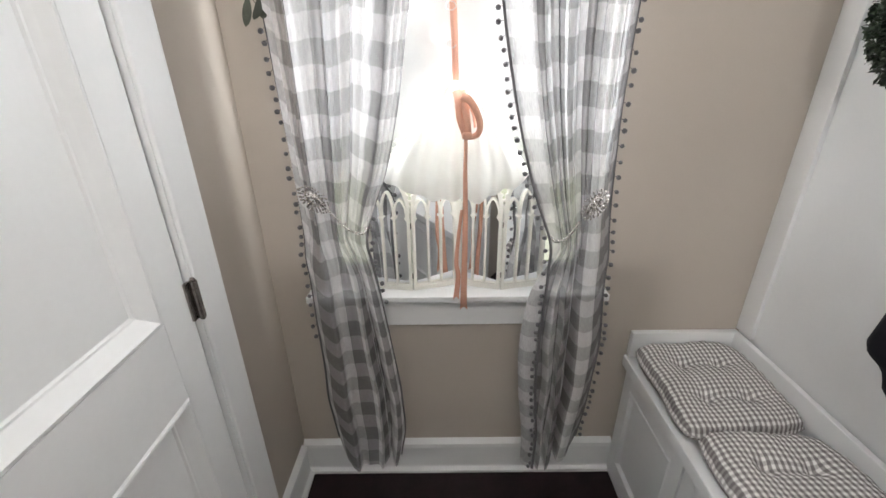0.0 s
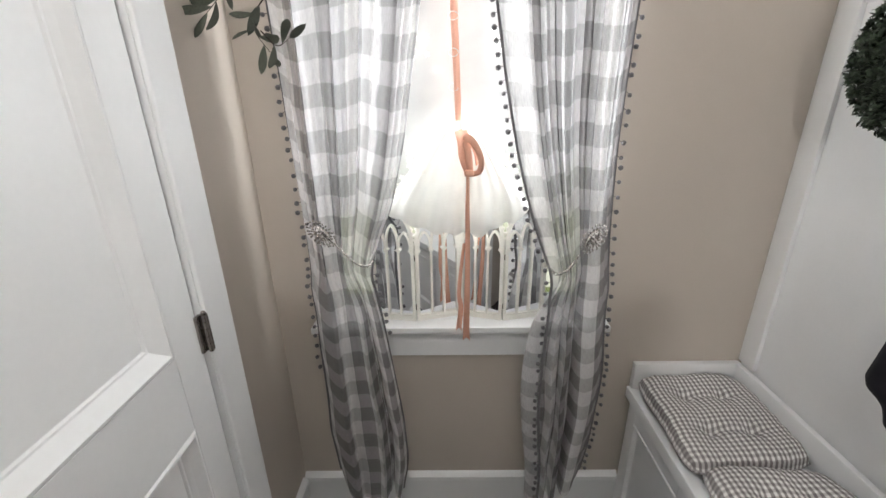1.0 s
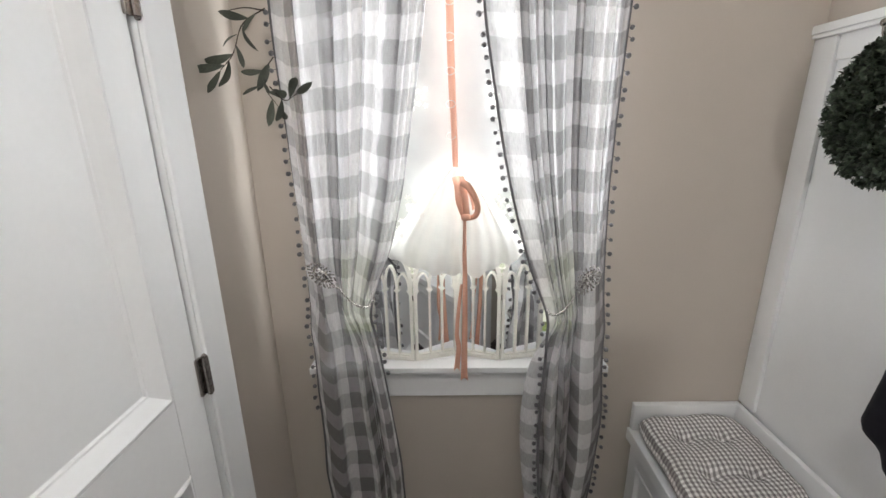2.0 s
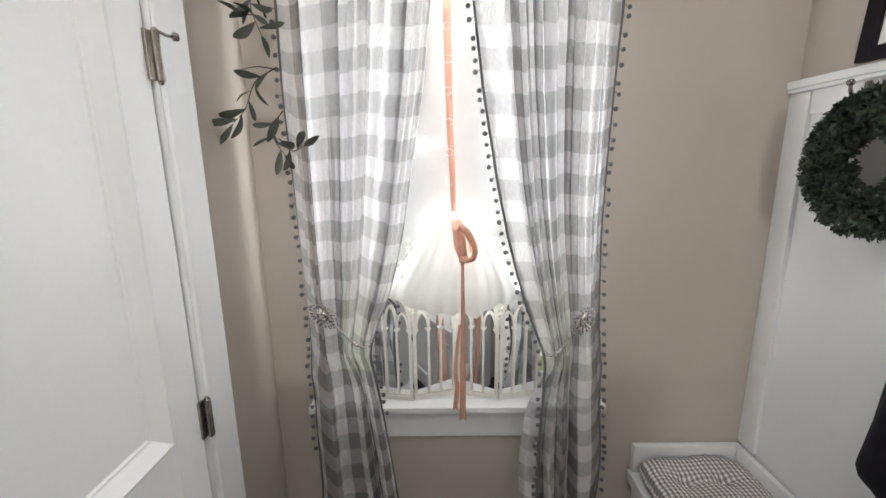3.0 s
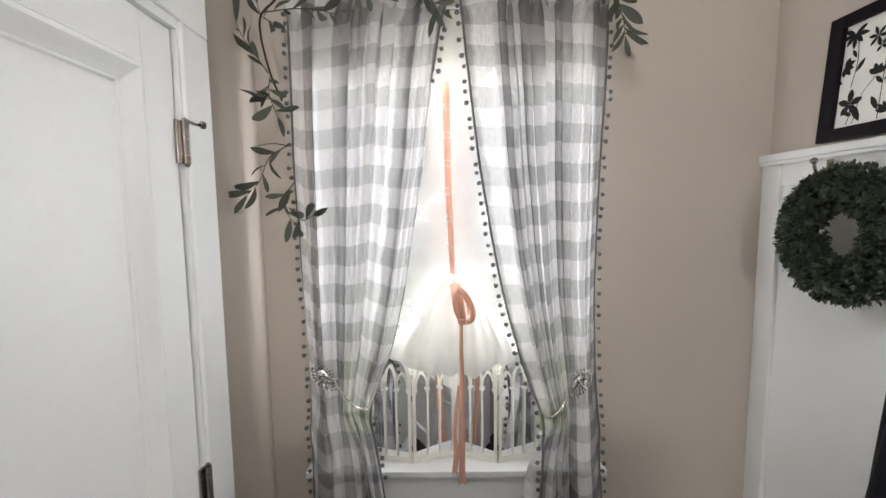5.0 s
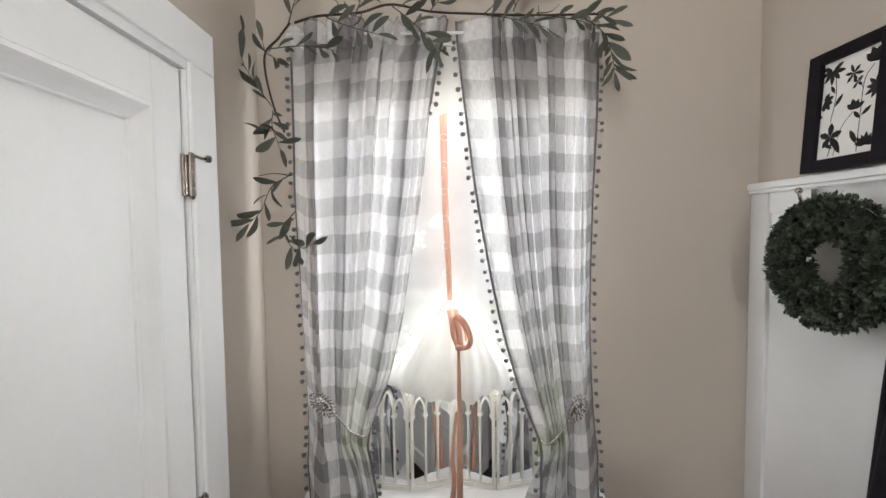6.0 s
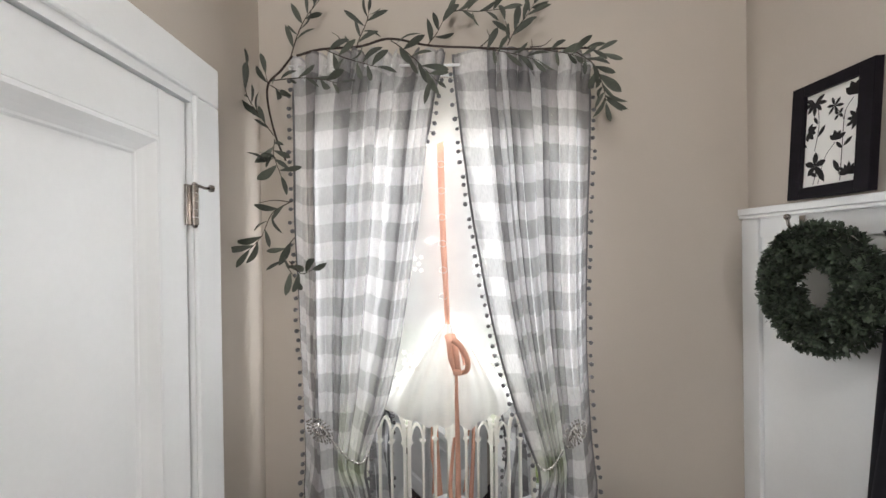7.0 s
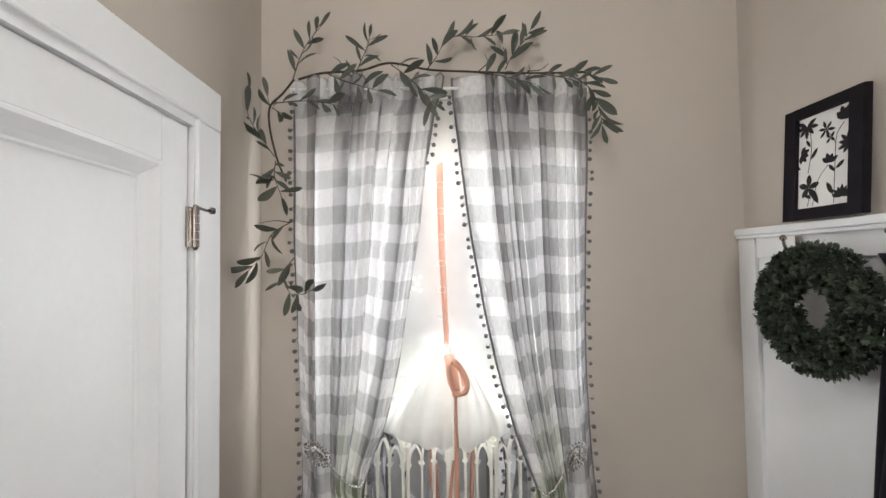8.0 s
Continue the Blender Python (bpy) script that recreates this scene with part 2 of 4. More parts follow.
def tube(bm, pts, r, sides=8, taper=1.0):
    pts = [Vector(p) for p in pts]
    rings = []
    for i, p in enumerate(pts):
        d = (pts[min(i + 1, len(pts) - 1)] - pts[max(i - 1, 0)]).normalized()
        a = d.cross(Vector((0.31, 0.2, 0.93))).normalized()
        c = d.cross(a)
        rr = r * (1 + (taper - 1) * i / max(1, len(pts) - 1))
        rings.append([bm.verts.new(p + rr * (math.cos(k * math.tau / sides) * a + math.sin(k * math.tau / sides) * c)) for k in range(sides)])
    for q, s in zip(rings, rings[1:]):
        for k in range(sides):
            bm.faces.new((q[k], q[(k + 1) % sides], s[(k + 1) % sides], s[k]))
    bm.faces.new(rings[0][::-1])
    bm.faces.new(rings[-1])


def smooth_line(pts, n):
    """n points of a Catmull-Rom line through pts."""
    P = [Vector(p) for p in pts]
    P = [2 * P[0] - P[1]] + P + [2 * P[-1] - P[-2]]
    out = []
    for k in range(n):
        f = k / (n - 1) * (len(P) - 3)
        i = min(int(f), len(P) - 4)
        t = f - i
        a, b, c, d = P[i:i + 4]
        out.append(0.5 * (2 * b + (c - a) * t + (2 * a - 5 * b + 4 * c - d) * t * t + (3 * b - a - 3 * c + d) * t ** 3))
    return out


def ball(bm, c, r, u=8, v=5):
    bmesh.ops.create_uvsphere(bm, u_segments=u, v_segments=v, radius=r, matrix=Matrix.Translation(c))


def panel_ring(bm, face, d0, d1, e0, e1, profile):
    """A moulding round a rectangle. face(d, e, h): world place of the rectangle's coordinates and height."""
    loops = []
    for inset, h in profile:
        loops.append([bm.verts.new(face(d, e, h)) for d, e in ((d0 + inset, e0 + inset), (d1 - inset, e0 + inset), (d1 - inset, e1 - inset), (d0 + inset, e1 - inset))])
    for a, b in zip(loops, loops[1:]):
        for k in range(4):
            bm.faces.new((a[k], a[(k + 1) % 4], b[(k + 1) % 4], b[k]))
    return loops


# ---- the room ----
XL, XR = -0.575, 1.008
WX0, WX1, WZ0, WZ1 = -0.406, 0.468, 0.815, 2.125      # window opening
DY0, DY1, DZ = -1.262, -0.434, 2.046               # door opening
structure("floor", boxes((-2.4, 1.2, -4.1, 0.14, -0.05, 0.0)), FLOOR, "dark stained wooden floor, almost black", "floor")
structure("ceiling", boxes((-2.4, 1.2, -4.1, 0.14, CEILING, CEILING + 0.1)), CEIL, "plain white painted ceiling", "ceiling")
structure("wall_north", boxes((-0.70, WX0, 0, 0.14, 0, CEILING), (WX1, 1.12, 0, 0.14, 0, CEILING), (WX0, WX1, 0, 0.14, 0, WZ0), (WX0, WX1, 0, 0.14, WZ1, CEILING)), WALL,
          "greige painted wall with a window opening", "wall")
structure("wall_west", boxes((-0.70, XL, DY1, 0, 0, CEILING), (-0.70, XL, -1.62, DY0, 0, CEILING), (-0.70, XL, DY0, DY1, DZ, CEILING)), WALL,
          "greige painted wall with a doorway", "wall")
structure("wall_east", boxes((XR, 1.12, -4.0, 0, 0, CEILING)), WALL, "greige painted wall above white wainscot", "wall")
# unseen walls; their pale paint is chosen to throw lamp light back
structure("wall_south", boxes((-2.4, 1.12, -4.1, -4.0, 0, CEILING), (-2.4, -2.3, -4.0, -1.62, 0, CEILING), (-2.3, -0.70, -1.62, -1.52, 0, CEILING)), CEIL,
          "unseen plain walls closing the wider room, painted pale to bounce light", "wall")

# unseen, added to keep the rear light off the wall under the window
structure("light_block_wall", boxes((XL + 0.001, 0.32, -1.86, -1.76, 0, 1.33)), BLOCKER_DARK, "unseen dark half wall added to block light low down", "wall")


def baseboard(name, along, a0, a1, face, sign):
    """A baseboard with a moulded top and a shoe, along x or y."""
    prof = [(0, 0), (0.028, 0), (0.028, 0.014), (0.017, 0.024), (0.015, 0.03), (0.015, 0.128), (0.021, 0.134), (0.019, 0.150), (0.008, 0.160), (0, 0.165)]
    bm = bmesh.new()
    ends = []
    for a in (a0, a1):
        ends.append([bm.verts.new((a, face + sign * o, z + 0.001) if along == "x" else (face + sign * o, a, z + 0.001)) for o, z in prof])
    for k in range(len(prof) - 1):
        bm.faces.new((ends[0][k], ends[0][k + 1], ends[1][k + 1], ends[1][k]))
    bm.faces.new(ends[0])
    bm.faces.new(ends[1][::-1])
    return structure(name, bm, WHITE, "white painted moulded baseboard", "baseboard")


baseboard("baseboard", "x", XL + 0.002, 0.632, -0.001, -1)
baseboard("baseboard", "y", -0.317, -0.03, XL + 0.001, 1)

# ---- door ----
door = thing("door_1", "closed white two-panel door with satin nickel hinges", "door", (-0.567, -0.85, 0.0), kind="structure")
LY0, LY1, LZ0, LZ1, FX = -1.255, -0.439, 0.012, 2.036, -0.550
leaf = piece("door_leaf", rounded(boxes((-0.588, FX, LY1 - 0.086, LY1, LZ0, LZ1)), 0.002), DOOR, door)
leaf.name = "stile"
piece("stile", rounded(boxes((-0.588, FX, LY0, LY0 + 0.080, LZ0, LZ1)), 0.002), DOOR, door)
for name, z0, z1 in (("bottom_rail", LZ0, 0.24), ("lock_rail", 0.880, 1.060), ("top_rail", 1.940, LZ1)):
    piece(name, rounded(boxes((-0.588, FX - 0.0004, LY0 + 0.080, LY1 - 0.086, z0, z1)), 0.0015), DOOR, door)
for z0, z1 in ((0.24, 0.880), (1.060, 1.940)):
    bm = bmesh.new()
    loops = panel_ring(bm, lambda d, e, h: (FX - 0.001 + h, d, e), LY0 + 0.080, LY1 - 0.086, z0, z1,
                       ((0, 0), (0.004, 0.0035), (0.010, 0.0045), (0.014, 0.001), (0.026, -0.010), (0.036, -0.018), (0.040, -0.0185), (0.044, -0.0225)))
    piece("panel_moulding", bm, DOOR, door)
    piece("panel", boxes((-0.585, FX - 0.0232, LY0 + 0.082, LY1 - 0.082, z0 + 0.002, z1 - 0.002)), DOOR, door)
# jamb and casing
piece("jamb", boxes((-0.5745, -0.5425, -0.4285, -0.4150, 0, 2.0395), (-0.5745, -0.5425, -1.2875, DY0 + 0.003, 0, 2.0395), (-0.5745, -0.5425, -1.2875, -0.4150, 2.040, 2.0588)), WHITE, door)
for name, dims, in (("casing", (-0.5745, -0.540, -0.4145, -0.318, 0.0, 2.0585)), ("casing", (-0.5745, -0.540, -1.385, -1.288, 0.0, 2.0585)), ("head_casing", (-0.5745, -0.5395, -1.385, -0.318, 2.059, 2.155))):
    piece(name, rounded(boxes(dims), 0.004, 3), WHITE, door)
piece("casing_bead", rounded(boxes((-0.545, -0.5345, -0.4245, -0.4147, 0.0, 2.0585)), 0.004, 3), WHITE, door)
piece("casing_bead", rounded(boxes((-0.545, -0.5345, -1.288, -0.4145, 2.060, 2.070)), 0.004, 3), WHITE, door)


def hinge(z_top):
    bm = bmesh.new()
    for k in range(5):
        bmesh.ops.create_cone(bm, cap_ends=True, segments=14, radius1=0.0082, radius2=0.0082, depth=0.0168,
                              matrix=Matrix.Translation((-0.5395, -0.4265, z_top - 0.0089 - k * 0.0178)))
    ball(bm, (-0.5395, -0.4265, z_top + 0.001), 0.006, 10, 6)
    ball(bm, (-0.5395, -0.4265, z_top - 0.090), 0.006, 10, 6)
    h = piece("hinge", bm, NICKEL, door, "satin nickel butt hinge")
    p = part("hinge_plate", rounded(boxes((-0.5505, -0.5438, -0.4470, -0.4290, z_top - 0.089, z_top), (-0.5430, -0.5405, -0.4215, -0.4165, z_top - 0.089, z_top)), 0.001), NICKEL)
    p.parent = h
    return h


top_hinge = hinge(1.858)
hinge(1.103)
hinge(0.300)
bm = bmesh.new()
tube(bm, [(-0.5395, -0.4265, 1.862), (-0.533, -0.421, 1.857), (-0.525, -0.413, 1.853), (-0.519, -0.407, 1.853)], 0.0032, 8)
stop = part("door_stop", bm, NICKEL, smooth=True)
stop.parent = top_hinge
bm = bmesh.new()
bmesh.ops.create_cone(bm, cap_ends=True, segments=16, radius1=0.0085, radius2=0.0075, depth=0.011, matrix=look((-0.515, -0.403, 1.853), (-0.530, -0.419, 1.853)))
part("stop_pad", rounded(bm, 0.002), NICKEL).parent = top_hinge

# ---- wainscot of the long wall ----
PX, SX = 0.998, 0.984
wain = thing("wainscot", "white painted board wainscot with a narrow ledge", "wainscot", (0.99, -2.0, 0.6), kind="structure")
piece("backboard", boxes((PX, XR - 0.001, -3.98, -0.001, 0.58, 1.79)), WHITE, wain)
for y0, y1 in ((-0.070, -0.0015), (-1.06, -0.98), (-2.05, -1.97), (-3.0, -2.92)):
    piece("stile", rounded(boxes((SX, PX - 0.0004, y0, y1, 0.672, 1.7885)), 0.0012), WHITE, wain)
piece("top_rail", rounded(boxes((SX + 0.007, PX - 0.0004, -3.97, -0.0015, 1.729, 1.797)), 0.0012), WHITE, wain)
piece("ledge", rounded(boxes((0.970, XR - 0.001, -3.98, -0.0015, 1.8005, 1.822)), 0.003, 3), WHITE, wain)
piece("ledge_moulding", rounded(boxes((0.974, XR - 0.002, -3.98, -0.0015, 1.7895, 1.8003)), 0.003, 3), WHITE, wain)

# ---- window ----
win = thing("window_1", "white framed window, bright with daylight", "window", (0.03, 0.07, WZ0), kind="structure")
piece("window_sill", rounded(boxes((-0.454, 0.508, -0.056, -0.0005, 0.815, 0.837), (WX0 + 0.001, WX1 - 0.001, -0.0006, 0.10, 0.8155, 0.837)), 0.003, 3), WHITE, win)
piece("apron", rounded(boxes((-0.415, 0.477, -0.020, -0.0005, 0.708, 0.8145)), 0.002), WHITE, win)
piece("jamb", boxes((WX0, WX0 + 0.010, 0.001, 0.139, 0.838, WZ1), (WX1 - 0.010, WX1, 0.001, 0.139, 0.838, WZ1), (WX0 + 0.010, WX1 - 0.010, 0.001, 0.139, WZ1 - 0.02, WZ1)), WHITE, win)
for z0, z1, y in ((0.838, 1.49, 0.075), (1.455, 2.105, 0.112)):
    sash = piece("sash", rounded(boxes((WX0 + 0.011, WX0 + 0.039, y, y + 0.03, z0, z1), (WX1 - 0.039, WX1 - 0.011, y, y + 0.03, z0, z1), (WX0 + 0.039, WX1 - 0.039, y, y + 0.03, z0, z0 + 0.045), (WX0 + 0.039, WX1 - 0.039, y, y + 0.03, z1 - 0.04, z1)), 0.002), WHITE, win)
    pane = part("pane", boxes((WX0 + 0.038, WX1 - 0.038, y + 0.013, y + 0.017, z0 + 0.044, z1 - 0.039)), glass)
    pane.parent = sash
    pane.visible_shadow = False


# ---- curtains ----
def lerp_rows(rows, z):
    """Smoothly read the rows (z, values...), which run from high to low z."""
    if z >= rows[0][0]:
        return rows[0][1:]
    for a, b in zip(rows, rows[1:]):
        if z >= b[0]:
            t = (a[0] - z) / (a[0] - b[0])
            return tuple(p + (q - p) * t for p, q in zip(a[1:], b[1:]))
    return rows[-1][1:]


def soft_rows(rows, z):
    vals = [lerp_rows(rows, z + k * 0.02) for k in (-2, -1, 0, 1, 2)]
    return [sum(v[i] for v in vals) / 5 for i in range(len(rows[0]) - 1)]


# z, outer edge x, x at three tenths of the width, inner edge x, y of the middle, depth of the folds
LEFT_ROWS = [(2.302, -.452, -.302, .022, -.088, .013), (2.19, -.452, -.312, -.003, -.088, .020), (2.01, -.450, -.318, -.030, -.090, .024), (1.81, -.449, -.322, -.054, -.091, .026),
             (1.57, -.439, -.330, -.097, -.093, .026), (1.43, -.436, -.334, -.120, -.096, .025), (1.25, -.427, -.335, -.165, -.101, .022), (1.17, -.423, -.333, -.203, -.105, .018),
             (1.080, -.419, -.330, -.233, -.108, .013), (0.98, -.422, -.332, -.224, -.105, .017), (0.86, -.420, -.334, -.212, -.100, .022), (0.74, -.421, -.332, -.200, -.098, .025),
             (0.61, -.425, -.330, -.185, -.096, .028), (0.45, -.428, -.326, -.165, -.096, .030), (0.29, -.414, -.318, -.166, -.096, .030), (0.12, -.392, -.310, -.190, -.096, .030)]
RIGHT_ROWS = [(2.302, .478, .346, .046, -.088, .013), (2.19, .476, .346, .052, -.088, .020), (2.01, .472, .350, .071, -.090, .024), (1.80, .460, .350, .097, -.091, .026),
              (1.56, .450, .352, .141, -.093, .026), (1.40, .447, .358, .178, -.096, .025), (1.22, .454, .370, .230, -.101, .021), (1.12, .458, .376, .268, -.104, .017),
              (1.048, .463, .380, .290, -.107, .013), (0.98, .468, .384, .276, -.104, .018), (0.88, .474, .388, .243, -.100, .024), (0.77, .482, .394, .236, -.098, .027),
              (0.60, .488, .400, .234, -.096, .030), (0.45, .485, .400, .243, -.096, .032), (0.32, .474, .394, .256, -.096, .032), (0.14, .452, .382, .262, -.096, .030)]
# along the cloth in checks; place across the curtain and depth (-1 front, 1 back) above the tie; the same below it
LEFT_FOLDS = [(0, 0, .2, 0, .3), (.5, .12, -.1, .06, .1), (.75, .185, -.6, .16, -.3), (.9, .135, .6, .22, -.5), (1.0, .17, .5, .26, .3), (1.5, .32, -.1, .39, -.2), (1.95, .435, -.8, .585, -.3),
              (2.25, .345, .8, .66, -.5), (2.55, .41, .4, .69, .3), (3.0, .52, -.3, .74, .9), (3.35, .61, -.8, .76, .6), (3.5, .545, .7, .74, .5), (3.75, .575, .6, .76, .8), (4.0, .62, .1, .80, .3),
              (4.25, .70, -.4, .87, -.3), (4.35, .68, .3, .89, -.4), (4.5, .78, 0, .93, -.3), (4.7, .86, -.6, .96, -.1), (4.8, .80, .4, .97, .2), (5.0, .88, 0, .985, .4), (5.6, 1.0, -.2, 1.0, .6)]
RIGHT_FOLDS = [(.5, 0, .2, 0, .2), (1.0, .14, -.1, .14, -.2), (1.5, .29, -.2, .29, -.4), (1.85, .39, -.8, .34, .6), (2.05, .33, .7, .31, .9), (2.25, .455, -.5, .37, .2), (2.4, .425, .5, .40, -.1),
               (2.5, .44, .4, .42, -.3), (2.95, .555, -.6, .50, -.6), (3.1, .50, .7, .47, .3), (3.4, .52, .7, .49, .7), (3.5, .545, .2, .52, .8), (3.8, .625, -.8, .57, .2), (3.95, .565, .7, .55, .4),
               (4.2, .665, -.5, .66, -.8), (4.35, .63, .5, .70, -.3), (4.5, .65, .5, .73, .2), (4.95, .76, -.7, .85, .6), (5.05, .70, .5, .95, .8), (5.2, .80, -.4, 1.0, .5), (5.3, .78, .2, .93, -.3), (5.5, 1.0, -.1, .80, -.8)]


def fold_curve(folds, n):
    """n + 1 smooth steps along the cloth: checks, place and depth above the tie, place and depth below it."""
    rows = []
    for k in range(n + 1):
        f = k / n * (len(folds) - 1)
        i = min(int(f), len(folds) - 2)
        t = f - i
        p = [folds[max(0, min(len(folds) - 1, i + j))] for j in (-1, 0, 1, 2)]
        q = []
        for c in range(5):
            a, b, d, e = (r[c] for r in p)
            q.append(0.5 * (2 * b + (d - a) * t + (2 * a - 5 * b + 4 * d - e) * t * t + (3 * b - a - 3 * d + e) * t ** 3) if c else b + (d - b) * t)
        rows.append(q)
    return rows


def curtain_point(rows, seed, tie_z, q, v):
    """Place of the cloth at a step q of its fold curve and v (0 top, 1 hem)."""
    s, f_up, d_up, f_low, d_low = q
    hem = 0.150 + 0.018 * math.cos(s * 1.3 + seed) + 0.020 * math.sin(s * 3.1 + seed * 2) + (0.09 * math.exp(-s / 0.3) if seed < 2 else 0.10 * math.exp(-(s - 0.5) / 0.3))
    z = 2.304 - (2.304 - hem) * v
    outer, third, inner, y0, depth = soft_rows(rows, z)
    low = 1 / (1 + math.exp((z - (tie_z - 0.075)) / 0.04))
    top = 1 / (1 + math.exp(-(z - 2.225) / 0.014))
    f = f_up + (f_low - f_up) * low
    d = d_up + (d_low - d_up) * low
    f += 0.016 * noise.noise((s * 0.9, z * 1.3, seed)) * min(1.0, s * 2) * (1 - 0.7 * math.exp(-((z - tie_z) / 0.1) ** 2))
    # small vertical crinkles, and the tight ruffles of the rod pocket
    crimp = max(0.0, 0.30 + 1.5 * noise.noise((s * 0.8, z * 0.9, seed + 9))) * (1 - 0.8 * low)
    a4 = math.tau * (3.6 * s + 0.35 * math.sin(2.2 * s + seed)) + 0.9 * noise.noise((s * 0.6, z * 1.4, seed))
    a3 = math.tau * (2.9 * s + 0.3 * math.sin(3.0 * s + seed))
    d += 0.28 * crimp * math.sin(a4) + top * 1.1 * math.sin(a3)
    f += 0.017 * crimp * math.cos(a4) + top * 0.016 * math.cos(a3)
    x = outer + (third - outer) * f / 0.3 if f < 0.3 else third + (inner - third) * (f - 0.3) / 0.7
    gather = math.exp(-((z - tie_z) / 0.05) ** 2) * max(0.0, min(1.0, (f - 0.3) / 0.1))
    y = y0 + 1.5 * depth * d - 0.016 * gather
    # the outer edge turns back towards the wall
    y += (0.036 - 0.020 * low) * math.exp(-(max(0.0, f) / 0.10) ** 2)
    y += 0.004 * noise.noise((s * 1.5, z * 3.0, seed))
    x += (0.003 + 0.007 * low) * noise.noise((s * 0.7, z * (2.0 + 2.5 * low), seed + 5))
    limit = -0.030 - 0.036 / (1 + math.exp((z - 0.95) / 0.03))
    # level bands that dip where the cloth is pulled aside
    z -= 0.030 * max(0.0, f - 0.3) * (1 - low) * max(0.0, min(1.0, (1.75 - z) / 0.6)) + 0.006 * noise.noise((s * 1.1, z * 2.0, seed + 3))
    return Vector((x, min(y, limit), z))


pom_meshes = []
for k in range(3):
    bm = bmesh.new()
    bmesh.ops.create_icosphere(bm, subdivisions=2, radius=0.0067)
    for v in bm.verts:
        v.co *= 1 + 0.16 * noise.noise(v.co * 420 + Vector((k * 7, 0, 0)))
    pom_meshes.append(mesh_of("pompom", bm, POM, True))


def curtain(rows, folds, seed, tie_z, label, out_sign, pom_low, folded=False):
    root = thing("curtain", label, "curtain", ((rows[0][1] + rows[0][3]) / 2, -0.09, 0.12), group="curtains at the window")
    NU, NV = 330, 150
    steps = fold_curve(folds, NU)
    bm = bmesh.new()
    uvl = bm.loops.layers.uv.new("cloth")
    grid = [[bm.verts.new(curtain_point(rows, seed, tie_z, q, j / NV)) for q in steps] for j in range(NV + 1)]
    for j in range(NV):
        for i in range(NU):
            f = bm.faces.new((grid[j][i], grid[j][i + 1], grid[j + 1][i + 1], grid[j + 1][i]))
            for lp, (a, b) in zip(f.loops, ((i, j), (i + 1, j), (i + 1, j + 1), (i, j + 1))):
                lp[uvl].uv = ((steps[a][0] - 0.25) * CHECK, 2.154 * b / NV + 0.070)
    piece("cloth", bm, CLOTH, root, "", True)
    for edge, sign, lowest in ((0.0, out_sign, pom_low[0]), (1.0, -out_sign, pom_low[1])):
        line = [curtain_point(rows, seed, tie_z, steps[-1 if edge else 0], j / NV) for j in range(NV + 1)]
        if edge == 1.0 and folded:
            # this edge is turned under behind the cloth, above the tie
            for p in line:
                k = 1 / (1 + math.exp((1.14 - p.z) / 0.012)) / (1 + math.exp((p.z - 2.02) / 0.012))
                p += k * Vector((-sign * 0.042, 0.024, 0))
        bm = bmesh.new()
        prev = None
        for p in line:
            ring = [bm.verts.new(p + Vector(d)) for d in ((0.0034 * sign, -0.0026, 0), (-0.0034 * sign, -0.0026, 0), (-0.0034 * sign, 0.0026, 0), (0.0034 * sign, 0.0026, 0))]
            if prev:
                for k in range(4):
                    bm.faces.new((prev[k], prev[(k + 1) % 4], ring[(k + 1) % 4], ring[k]))
            prev = ring
        trim = piece("trim_tape", bm, TRIM, root, "dark grey pompom trim tape")
        j, run = 3, 0.0
        threads = bmesh.new()
        for a, b in zip(line[2:], line[3:]):
            run += (b - a).length
            if run > 0.0268 and b.z > lowest:
                run = random.uniform(-0.004, 0.003)
                c = b + Vector((sign * random.uniform(0.010, 0.0165), random.uniform(-0.006, 0.002), random.uniform(-0.008, 0.0)))
                tube(threads, [b + Vector((sign * 0.004, 0, 0.001)), c], 0.0009, 4)
                p = new("pompom", random.choice(pom_meshes))
                p.matrix_basis = Matrix.LocRotScale(c, Euler((random.random() * 6, random.random() * 6, 0)), (random.uniform(0.88, 1.12),) * 3)
                under(p, root)
        tagged(piece("pompom_threads", threads, TRIM, root), kind="stuff")
    return root


curtain(LEFT_ROWS, LEFT_FOLDS, 1.3, 1.085, "tied-back grey buffalo check curtain with pompom trim", -1, (0.70, 0.80), True)
curtain(RIGHT_ROWS, RIGHT_FOLDS, 4.1, 1.050, "tied-back grey and white check curtain with dark pompom edges", 1, (0.0, 0.0))

rod = thing("curtain_rod", "thin white curtain rod on wall brackets", "curtain rod", (0.01, -0.09, 2.285))
bm = bmesh.new()
tube(bm, [(-0.452, -0.072, 2.272), (0.012, -0.072, 2.272), (0.478, -0.072, 2.272)], 0.0045, 10)
piece("rod", bm, WHITE, rod, "", True)
for x in (-0.452, 0.478):
    piece("bracket", rounded(boxes((x - 0.004, x + 0.004, -0.070, -0.0005, 2.266, 2.278), (x - 0.009, x + 0.009, -0.004, -0.0008, 2.250, 2.294)), 0.001), WHITE, rod)


